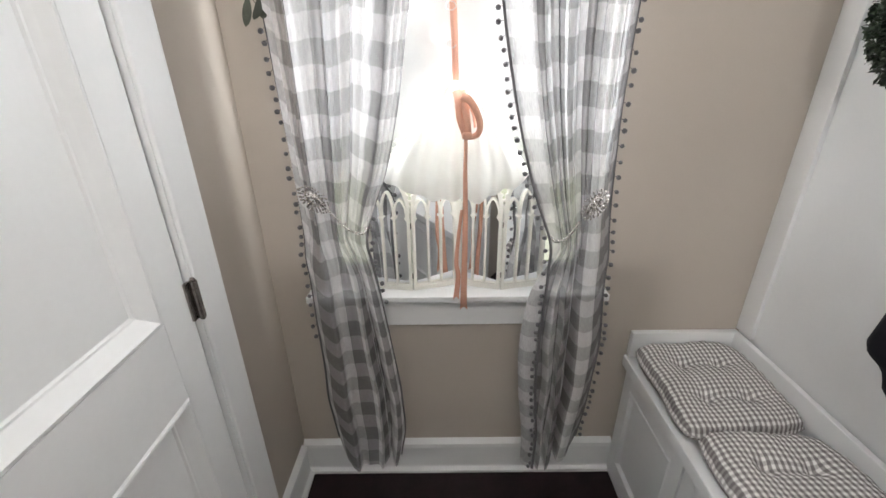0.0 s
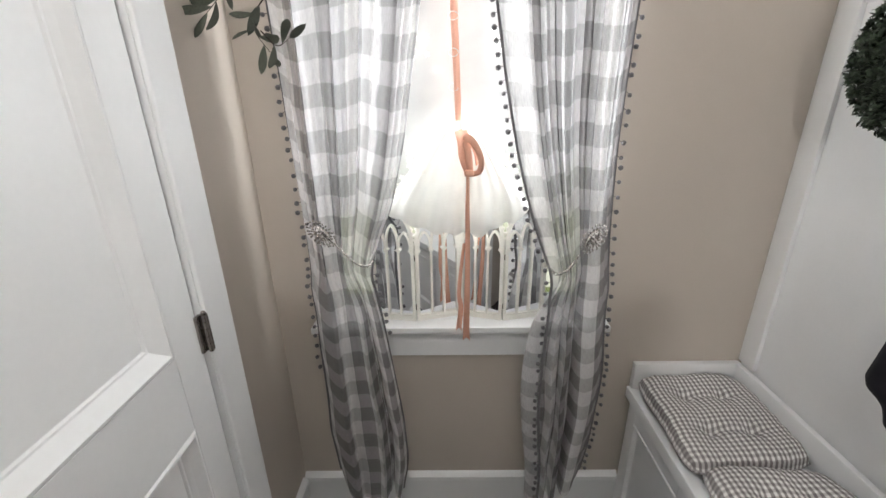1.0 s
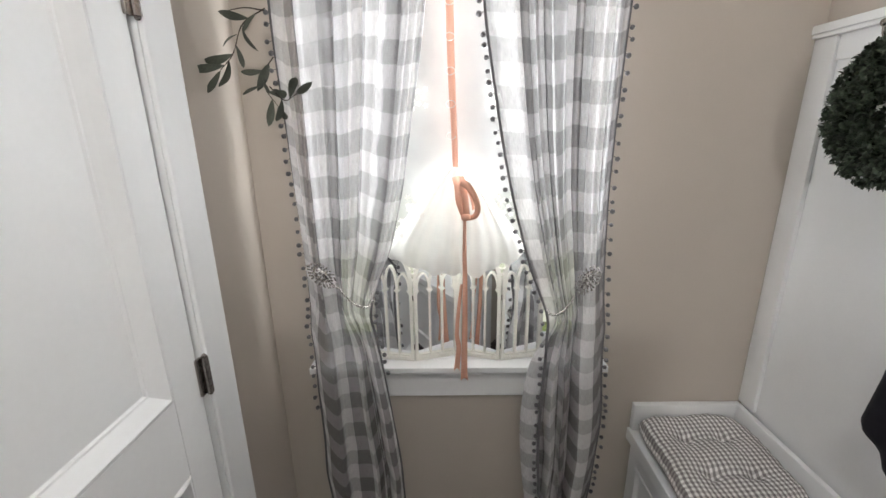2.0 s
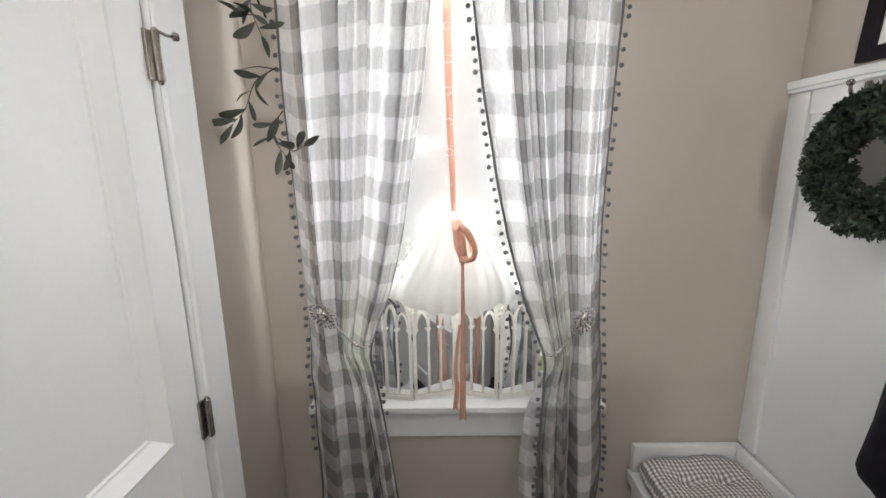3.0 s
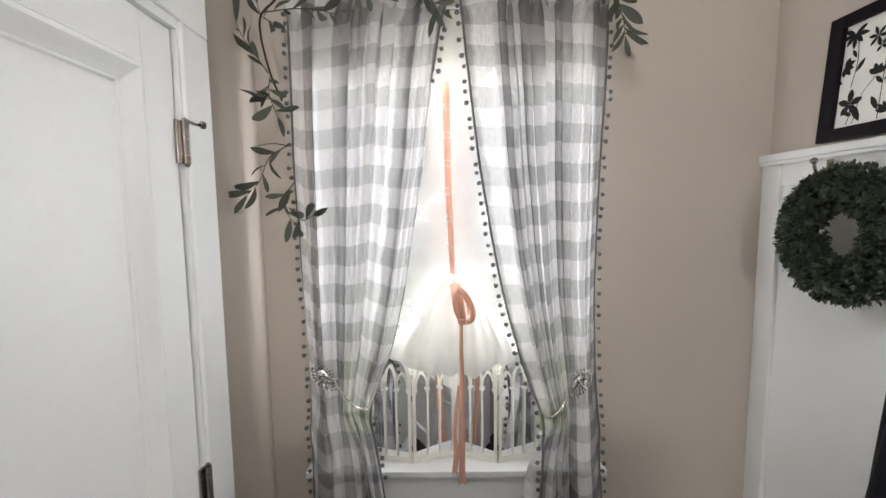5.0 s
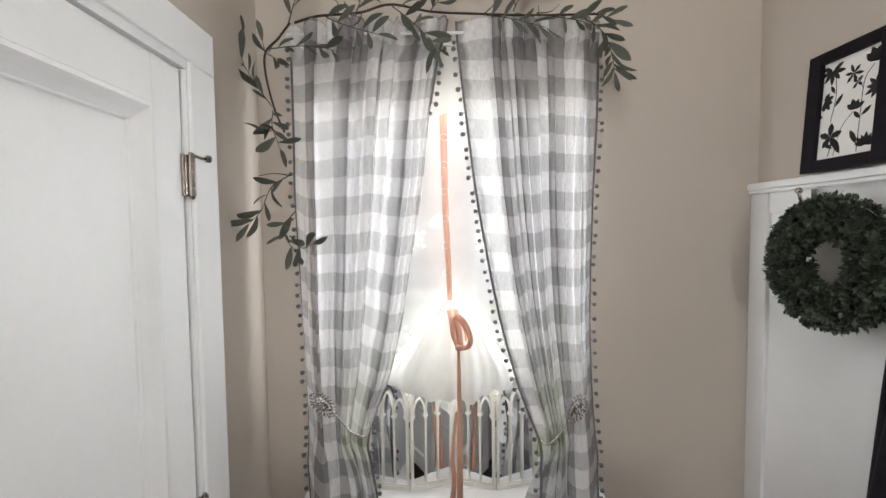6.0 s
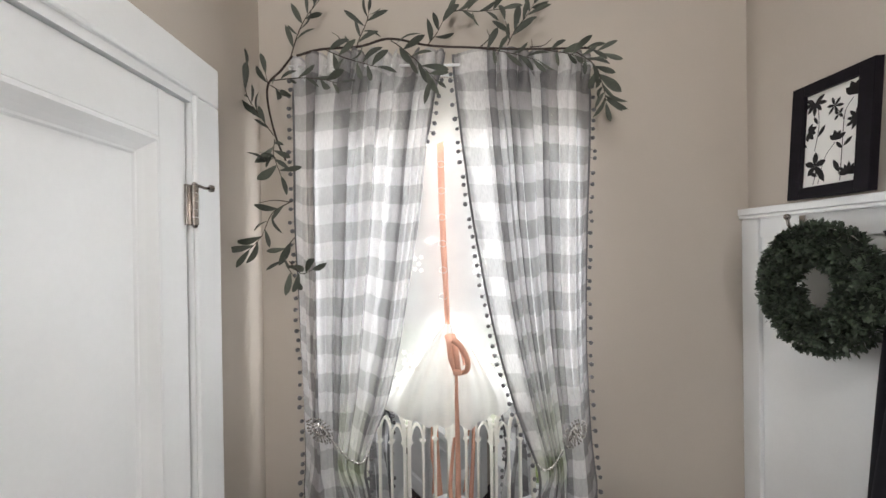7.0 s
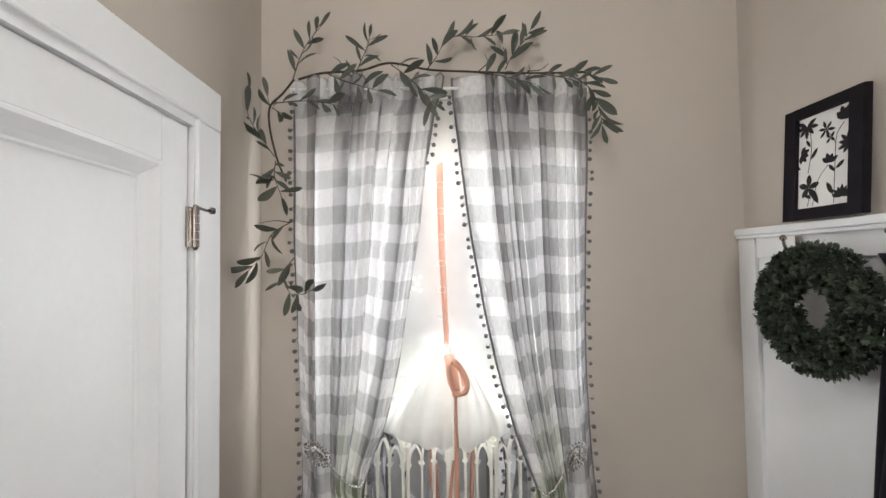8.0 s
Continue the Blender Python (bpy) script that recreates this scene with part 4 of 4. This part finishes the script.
def blade(bm, base, tip, width, up, fold=0.25, segs=4, blunt=False):
    """A lance-shaped leaf, folded along its midrib and bent."""
    base, tip = Vector(base), Vector(tip)
    d = tip - base
    s = d.cross(up).normalized()
    n = s.cross(d).normalized()
    mids, lefts, rights = [], [], []
    for i in range(segs + 1):
        t = i / segs
        w = 0.0 if i == 0 else width * math.sin(math.pi * (0.06 + 0.94 * t) ** 0.8) * 0.5
        if blunt and i:
            w = width * 0.5 * max(0.0, math.sin(math.pi * (0.04 + 0.96 * t) ** 1.35)) ** 0.7
        c = base + d * t + n * d.length * 0.10 * math.sin(math.pi * t)
        mids.append(bm.verts.new(c))
        lefts.append(bm.verts.new(c + s * w + n * w * fold))
        rights.append(bm.verts.new(c - s * w + n * w * fold))
    for i in range(segs):
        bm.faces.new((mids[i], lefts[i], lefts[i + 1], mids[i + 1]))
        bm.faces.new((rights[i], mids[i], mids[i + 1], rights[i + 1]))


def box_sprig(seed):
    rnd = random.Random(seed)
    bm = bmesh.new()
    for k in range(15):
        a = k * 2.4 + rnd.uniform(-0.3, 0.3)
        lean = rnd.uniform(0.5, 1.15) if k < 10 else 0.3
        d = Vector((math.cos(a) * lean, math.sin(a) * lean, 0.55)).normalized()
        b = Vector((0, 0, 0))
        blade(bm, b, b + d * rnd.uniform(0.010, 0.018), rnd.uniform(0.0058, 0.0078), Vector((0.1, 0.2, 1)), 0.2, 4, True)
    bmesh.ops.remove_doubles(bm, verts=bm.verts[:], dist=0.00001)
    return mesh_of("sprig", bm, BOX)


sprigs = [box_sprig(k) for k in range(8)]
rnd = random.Random(5)
for i in range(300):
    a = i * 2.39996 + rnd.uniform(-0.1, 0.1)
    b = rnd.uniform(-0.55, math.pi + 0.55)
    o = Vector((0, math.cos(a), math.sin(a)))
    out = o * math.cos(b) + Vector((-math.sin(b), 0, 0))
    p = WC + o * (WR + (WT - 0.010) * math.cos(b)) + Vector((-0.85 * (WT - 0.010) * math.sin(b), 0, 0))
    aim = (out + Vector((rnd.uniform(-.45, .45), rnd.uniform(-.45, .45), rnd.uniform(-.45, .45)))).normalized()
    q = aim.to_track_quat("Z", "Y")
    ob = new("sprig", sprigs[i % 8])
    ob.matrix_basis = Matrix.LocRotScale(p, q @ Euler((0, 0, rnd.uniform(0, 6.28))).to_quaternion(), (rnd.uniform(0.75, 1.30),) * 3)
    under(ob, wreath)

# the thinner inner leaves, past the ones that show singly
bm = bmesh.new()
for i in range(3000):
    a, b = rnd.uniform(0, math.tau), rnd.uniform(-0.9, math.pi + 0.9)
    o = Vector((0, math.cos(a), math.sin(a)))
    out = o * math.cos(b) + Vector((-math.sin(b), 0, 0))
    lift = rnd.uniform(0.004, 0.016)
    p = WC + o * (WR + (WT - lift) * math.cos(b)) + Vector((-0.85 * (WT - lift) * math.sin(b), 0, 0))
    d = (out + Vector((rnd.uniform(-.8, .8), rnd.uniform(-.8, .8), rnd.uniform(-.8, .8)))).normalized()
    blade(bm, p, p + d * rnd.uniform(0.012, 0.020), rnd.uniform(0.0065, 0.0095), Vector((rnd.uniform(-1, 1), rnd.uniform(-1, 1), 1)), 0.2, 3, True)
piece("inner_leaves", bm, BOX, wreath)["kind"] = "stuff"

# the coat
coat = thing("coat", "black wool coat hanging from a hook", "coat", (0.90, -0.7, 1.7))
bm = bmesh.new()
COAT_ROWS = [(1.735, -.465, -.57), (1.70, -.495, -.65), (1.62, -.500, -.77), (1.38, -.500, -.85), (1.22, -.480, -.89), (1.10, -.465, -.91), (1.00, -.450, -.92), (0.945, -.440, -.93), (0.930, -.475, -.93), (0.905, -.500, -.93), (0.88, -.505, -.93), (0.86, -.525, -.94), (0.80, -.55, -.94)]
NC = 40
rings = []
for j in range(61):
    z = 1.735 - (1.735 - 0.80) * j / 60
    y1, y0 = lerp_rows(COAT_ROWS, z)
    ring = []
    for i in range(NC):
        a = i * math.tau / NC
        yy = (y0 + y1) / 2 + (y1 - y0) / 2 * math.copysign(abs(math.cos(a)) ** 0.8, math.cos(a))
        dep = 0.022 + 0.036 * (1 - math.exp(-(1.735 - z) * 5))
        fold = 1 + 0.30 * math.sin(yy * 48 + 1.2 * math.sin(z * 4))
        ring.append(bm.verts.new((0.9755 - dep + dep * 0.98 * math.sin(a) * (fold if math.sin(a) < 0 else 1.0), yy, z)))
    rings.append(ring)
for p, q in zip(rings, rings[1:]):
    for k in range(NC):
        bm.faces.new((p[k], p[(k + 1) % NC], q[(k + 1) % NC], q[k]))
bm.faces.new(rings[0])
bm.faces.new(rings[-1][::-1])
piece("coat_body", bm, COAT, coat, "", True)
bm = bmesh.new()
tube(bm, smooth_line([(0.965, -0.500, 1.66), (0.945, -0.492, 1.45), (0.930, -0.484, 1.20), (0.922, -0.478, 1.02), (0.920, -0.474, 0.945)], 24), 0.022, 14, 1.25)
piece("sleeve", bm, COAT, coat, "", True)

# framed print leaning on the ledge
PH, PW = 0.303, 0.218
pic = thing("framed_print", "black framed botanical print leaning on the ledge", "picture", (0.968, -0.318, 1.8225))
lean = math.asin(0.020 / PH)


def print_place(s, h, t):
    """s across (towards the window), h up, t out of the print."""
    return Vector((0.9695 + h * math.sin(lean) - t * math.cos(lean), -0.318 + s, 1.8232 + h * math.cos(lean) - t * math.sin(lean) + 0.004))


def print_bar(name, s0, s1, h0, h1, t0, t1, material, bev=0.0015):
    bm = bmesh.new()
    v = [bm.verts.new(print_place(s, h, t)) for t in (t0, t1) for s, h in ((s0, h0), (s1, h0), (s1, h1), (s0, h1))]
    for q in ((0, 1, 2, 3), (7, 6, 5, 4), (0, 4, 5, 1), (1, 5, 6, 2), (2, 6, 7, 3), (3, 7, 4, 0)):
        bm.faces.new([v[i] for i in q])
    piece(name, rounded(bm, bev) if bev else bm, material, pic)


B = 0.036
for s0, s1, h0, h1 in ((-PW / 2, -PW / 2 + B, 0, PH), (PW / 2 - B, PW / 2, 0, PH), (-PW / 2 + B, PW / 2 - B, 0, B - 0.006), (-PW / 2 + B, PW / 2 - B, PH - B + 0.006, PH)):
    print_bar("frame_bar", s0, s1, h0, h1, -0.011, 0.011, BLACK)
print_bar("backing", -PW / 2 + 0.01, PW / 2 - 0.01, 0.01, PH - 0.01, -0.0095, -0.004, BLACK, 0)
print_bar("print", -PW / 2 + B - 0.002, PW / 2 - B + 0.002, B - 0.008, PH - B + 0.008, -0.0035, -0.001, PAPER, 0)


def ink_shape(bm, pts):
    bm.faces.new([bm.verts.new(print_place(s, h, -0.0004)) for s, h in pts])


def ink_leaf(bm, s, h, ang, ln, w):
    a = radians(ang)
    pts = []
    for t, k in ((0, 0), (0.3, 0.8), (0.6, 1), (0.85, 0.55), (1, 0), (0.85, -0.55), (0.6, -1), (0.3, -0.8)):
        pts.append((s + ln * t * math.cos(a) - w * k * math.sin(a), h + ln * t * math.sin(a) + w * k * math.cos(a)))
    ink_shape(bm, pts)


def ink_line(bm, pts, w):
    for (a, b), (c, d) in zip(pts, pts[1:]):
        n = Vector((-(d - b), c - a)).normalized() * w / 2
        ink_shape(bm, [(a + n.x, b + n.y), (c + n.x, d + n.y), (c - n.x, d - n.y), (a - n.x, b - n.y)])


def inkwork(name, fn):
    bm = bmesh.new()
    fn(bm)
    piece(name, bm, INK, pic)


def on_print(fx, fy):
    """Place on the paper, as shares of its width from the window side and of its height."""
    return 0.073 - 0.146 * fx, 0.030 + 0.243 * fy


def flower(fx, fy, r, petals, start=0, arc=360, name="ink_flower"):
    s, h = on_print(fx, fy)
    step = arc / petals if arc == 360 else arc / (petals - 1)
    inkwork(name, lambda bm: [ink_leaf(bm, s, h, start + k * step, r * (0.92 + 0.12 * (k % 2)), r * (0.24 if petals < 6 else 0.17)) for k in range(petals)])


def stem(places, w=0.0020):
    pts = [on_print(fx, fy) for fx, fy in places]
    line = [(p.x, p.y) for p in smooth_line([(a, b, 0) for a, b in pts], 14)]
    inkwork("ink_stem", lambda bm: ink_line(bm, line, w))


def ink_frond(fx, fy, angle, length, w):
    inkwork("ink_leaf", lambda bm: ink_leaf(bm, *on_print(fx, fy), angle, length, w))


stem([(0.23, 0.84), (0.26, 0.62), (0.20, 0.38)])
stem([(0.70, 0.02), (0.71, 0.40), (0.73, 0.70), (0.86, 0.82)])
stem([(0.72, 0.62), (0.66, 0.70), (0.56, 0.77)], 0.0016)
stem([(0.20, 0.02), (0.24, 0.12), (0.22, 0.20)])
stem([(0.30, 0.02), (0.40, 0.28), (0.58, 0.42)], 0.0016)
flower(0.22, 0.22, 0.034, 5, 20)
flower(0.16, 0.90, 0.034, 7, 150, 240)
flower(0.54, 0.80, 0.024, 6, 10)
flower(0.62, 0.70, 0.016, 4, 40)
flower(0.88, 0.84, 0.036, 5, 45, 110)
flower(0.95, 0.60, 0.030, 6, -60, 180)
flower(0.60, 0.44, 0.026, 4, 40, 110)
flower(0.84, 0.07, 0.030, 7, 15, 150)
flower(0.05, 0.60, 0.026, 5, 120, 150)
for fx, fy, angle, length, w in ((0.25, 0.52, 55, 0.034, 0.0055), (0.24, 0.66, 120, 0.026, 0.0045), (0.71, 0.34, 130, 0.026, 0.005), (0.72, 0.36, 40, 0.030, 0.005), (0.69, 0.10, 118, 0.040, 0.0065),
                                 (0.42, 0.03, 118, 0.050, 0.0085), (0.28, 0.10, 150, 0.026, 0.005), (0.92, 0.36, 30, 0.026, 0.005), (0.98, 0.42, 20, 0.022, 0.0045), (0.05, 0.44, 150, 0.024, 0.005)):
    ink_frond(fx, fy, 180 - angle, length, w)


# ---- olive garland over the curtains ----
garland = thing("garland", "artificial olive branch garland draped over the curtain top", "garland", (0.0, -0.1, 2.30))
leaf_meshes = []
for k in range(6):
    bm = bmesh.new()
    blade(bm, (0, 0, 0), (0, 0, 1), 0.205 + 0.03 * (k % 3), Vector((0, 1, 0)), 0.18 + 0.08 * (k % 2), 8, True)
    for v in bm.verts:
        v.co.y += (0.05 + 0.05 * k) * v.co.z * v.co.z * (1 if k % 2 else -1)
    leaf_meshes.append(mesh_of("leaf", bm, LEAF, True))
rl = random.Random(11)


def gx(px):
    return -0.433 + (px - 519) * 0.001703


def gz(py):
    return 2.517 - 0.001679 * py


def sprig(stem_pts, n, length, spread=42, y0=-0.105, y1=-0.13, thick=0.0016, first=0.12):
    """A side branch: a thin stem along rough points of the wall plane, with leaves in loose pairs."""
    m = len(stem_pts)
    pts = []
    for i, (a, b) in enumerate(stem_pts):
        y = y0 + (y1 - y0) * i / (m - 1)
        k = 1 + 0.81 * (y + 0.118)      # nearer sprigs hang closer together
        pts.append((gx(a) * k, y, 1.73 + (gz(b) - 1.73) * k))
    pts = smooth_line(pts, 20)
    bm = bmesh.new()
    tube(bm, pts, thick, 6, 0.5)
    piece("twig", bm, TWIG, garland)
    for k in range(n):
        t = first + (1 - first) * k / max(1, n - 1)
        f = min(18.999, t * 19)
        p = pts[int(f)].lerp(pts[int(f) + 1], f - int(f))
        d = (pts[min(19, int(f) + 1)] - pts[max(0, int(f) - 1)]).normalized()
        turn = 0 if k == n - 1 else spread * rl.uniform(0.4, 1.5) * (1 if k % 2 else -1)
        d = Matrix.Rotation(radians(turn), 3, "Y") @ d
        d = (d + Vector((0, rl.uniform(-0.42, 0.12), 0))).normalized()
        ln = length * rl.uniform(0.75, 1.38)
        ob = new("leaf", leaf_meshes[rl.randrange(6)])
        side = Vector((0, 1, 0)).cross(d).normalized()
        face = Matrix((side, d.cross(side), d)).transposed().to_quaternion()
        q = face @ Euler((0, 0, rl.uniform(-0.75, 0.75) + (math.pi if rl.random() < 0.5 else 0))).to_quaternion()
        ob.matrix_basis = Matrix.LocRotScale(p, q, (ln * rl.uniform(0.9, 1.2), ln, ln))
        under(ob, garland)


def vine(stem_pts, y, thick, n):
    pts = smooth_line([(gx(a), y + 0.008 * math.sin(i * 1.9), gz(b)) for i, (a, b) in enumerate(stem_pts)], n)
    bm = bmesh.new()
    tube(bm, pts, thick, 8, 0.8)
    piece("vine", bm, TWIG, garland, "dark brown wire vine", True)


vine([(530, 139), (570, 126), (640, 125), (692, 112), (760, 121), (840, 128), (920, 133), (1040, 129)], -0.118, 0.0036, 60)
vine([(522, 138), (500, 162), (481, 188), (480, 225), (490, 280), (508, 322)], -0.115, 0.0034, 40)
sprig([(520, 140), (533, 100), (548, 70), (568, 45)], 10, 0.062, 40, -0.11, -0.09)
sprig([(488, 278), (466, 245), (444, 208), (430, 150)], 11, 0.062, 38, -0.115, -0.10)
sprig([(490, 285), (488, 312), (500, 350)], 8, 0.060, 50, -0.115, -0.16)
sprig([(492, 318), (474, 322)], 3, 0.066, 25, -0.115, -0.16)
sprig([(518, 394), (484, 415), (465, 455), (444, 478)], 9, 0.064, 42, -0.13, -0.17)
sprig([(522, 458), (504, 482), (506, 505), (522, 530)], 7, 0.060, 45, -0.13, -0.17)
sprig([(512, 500), (532, 522), (552, 516)], 4, 0.054, 45, -0.15, -0.21)
sprig([(628, 138), (640, 108), (652, 80), (656, 62)], 9, 0.055, 50, -0.115, -0.085)
sprig([(758, 121), (774, 100), (790, 68)], 5, 0.064, 32, -0.115, -0.085)
sprig([(790, 66), (815, 62), (845, 64), (885, 60)], 8, 0.058, 42, -0.09, -0.075, first=0.25)
sprig([(896, 124), (908, 100), (930, 72), (942, 52)], 9, 0.064, 34, -0.115, -0.08)
sprig([(900, 104), (892, 80)], 2, 0.060, 20, -0.10, -0.08)
sprig([(694, 114), (718, 132), (748, 160), (772, 186)], 11, 0.064, 40, -0.125, -0.15)
sprig([(575, 126), (604, 140), (640, 152), (668, 160)], 10, 0.060, 48, -0.125, -0.15)
sprig([(486, 182), (530, 178), (570, 180), (600, 188)], 9, 0.062, 30, -0.12, -0.16)
sprig([(484, 190), (500, 200)], 3, 0.056, 30, -0.12, -0.14)
sprig([(480, 188), (476, 170)], 2, 0.066, 18, -0.12, -0.12)
sprig([(850, 130), (880, 134), (915, 142), (950, 152)], 9, 0.052, 52, -0.125, -0.15)
sprig([(960, 133), (1000, 140), (1030, 150)], 8, 0.062, 48, -0.125, -0.15)
sprig([(1010, 134), (1046, 160), (1062, 200), (1066, 226)], 16, 0.060, 44, -0.125, -0.135)
sprig([(1030, 128), (1060, 140)], 4, 0.055, 32, -0.12, -0.13)
for a, b, c in (((848, 128), (864, 112), (860, 97)), ((930, 132), (938, 128), (938, 115)), ((935, 128), (958, 126), (973, 114)), ((604, 124), (604, 108), (592, 99)), ((516, 396), (490, 392), (462, 396))):
    bm = bmesh.new()
    tube(bm, smooth_line([(gx(p), -0.12, gz(q)) for p, q in (a, b, c)], 10), 0.0018, 6, 0.4)
    piece("tendril", bm, TWIG, garland)

# ---- lamp behind the viewer, and outdoors ----
lamp = thing("ceiling_light", "round opal glass ceiling light, switched on", "ceiling light", (LAMP_X, LAMP_Y, CEILING))
bm = bmesh.new()
tube(bm, [(LAMP_X, LAMP_Y, CEILING - 0.001), (LAMP_X, LAMP_Y, CEILING - 0.03)], 0.07, 24)
piece("canopy", bm, NICKEL, lamp)
bm = bmesh.new()
tube(bm, [(LAMP_X, LAMP_Y, CEILING - 0.03), (LAMP_X, LAMP_Y, CEILING - 0.15)], 0.009, 12)
piece("stem", bm, NICKEL, lamp)
bm = bmesh.new()
bmesh.ops.create_cone(bm, cap_ends=False, segments=32, radius1=0.02, radius2=0.14, depth=0.06, matrix=Matrix.Translation((LAMP_X, LAMP_Y, CEILING - 0.165)) @ Matrix.Rotation(math.pi, 4, "X"))
piece("shade", bm, SHADE, lamp, "opal glass dish", True)

# made-up fitting round the added rear light; no such lamp is known
rear_fitting = thing("added_rear_fitting", "made-up lamp fitting for the added rear light, opal glass shade", "wall lamp", (-0.10, -3.998, 1.80))
piece("back_plate", rounded(boxes((-0.15, -0.05, -3.999, -3.985, 1.72, 1.88)), 0.004), NICKEL, rear_fitting)
bm = bmesh.new()
tube(bm, smooth_line([(-0.10, -3.986, 1.76), (-0.10, -3.90, 1.72), (-0.10, -3.80, 1.725)], 10), 0.008, 10)
piece("arm", bm, NICKEL, rear_fitting, "", True)
bm = bmesh.new()
tube(bm, [(-0.10, -3.80, 1.72), (-0.10, -3.80, 1.74)], 0.055, 20, 1.25)
piece("shade_cup", bm, SHADE, rear_fitting, "opal glass cup")
bm = bmesh.new()
for i in range(40):
    x0 = -6 + i * 0.3
    h = 0.55 + 0.3 * noise.noise((i * 0.37, 0, 0))
    q = [(x0, 3.4, -0.70), (x0 + 0.3, 3.4, -0.70), (x0 + 0.3, 3.4, 0.55 + 0.3 * noise.noise(((i + 1) * 0.37, 0, 0))), (x0, 3.4, h)]
    bm.faces.new([bm.verts.new(p) for p in q])
bmesh.ops.remove_doubles(bm, verts=bm.verts[:], dist=0.001)
# flat backdrop that glows by itself, with the sunlight in its colour
structure("backdrop", bm, GARDEN, "pale glowing garden greenery backdrop outside the window", "backdrop")
# added glowing sheet that whitens the view through the sheers
structure("backdrop", boxes((-30, 30, 14.0, 14.1, -0.70, 22.0)), WHITE_GLOW, "pale white glowing sheet for the bright outdoors beyond the garden", "backdrop")
structure("ground", boxes((-400, 400, 0.16, 800, -0.75, -0.70)), GRASS, "sunlit green lawn outside the window", "lawn")
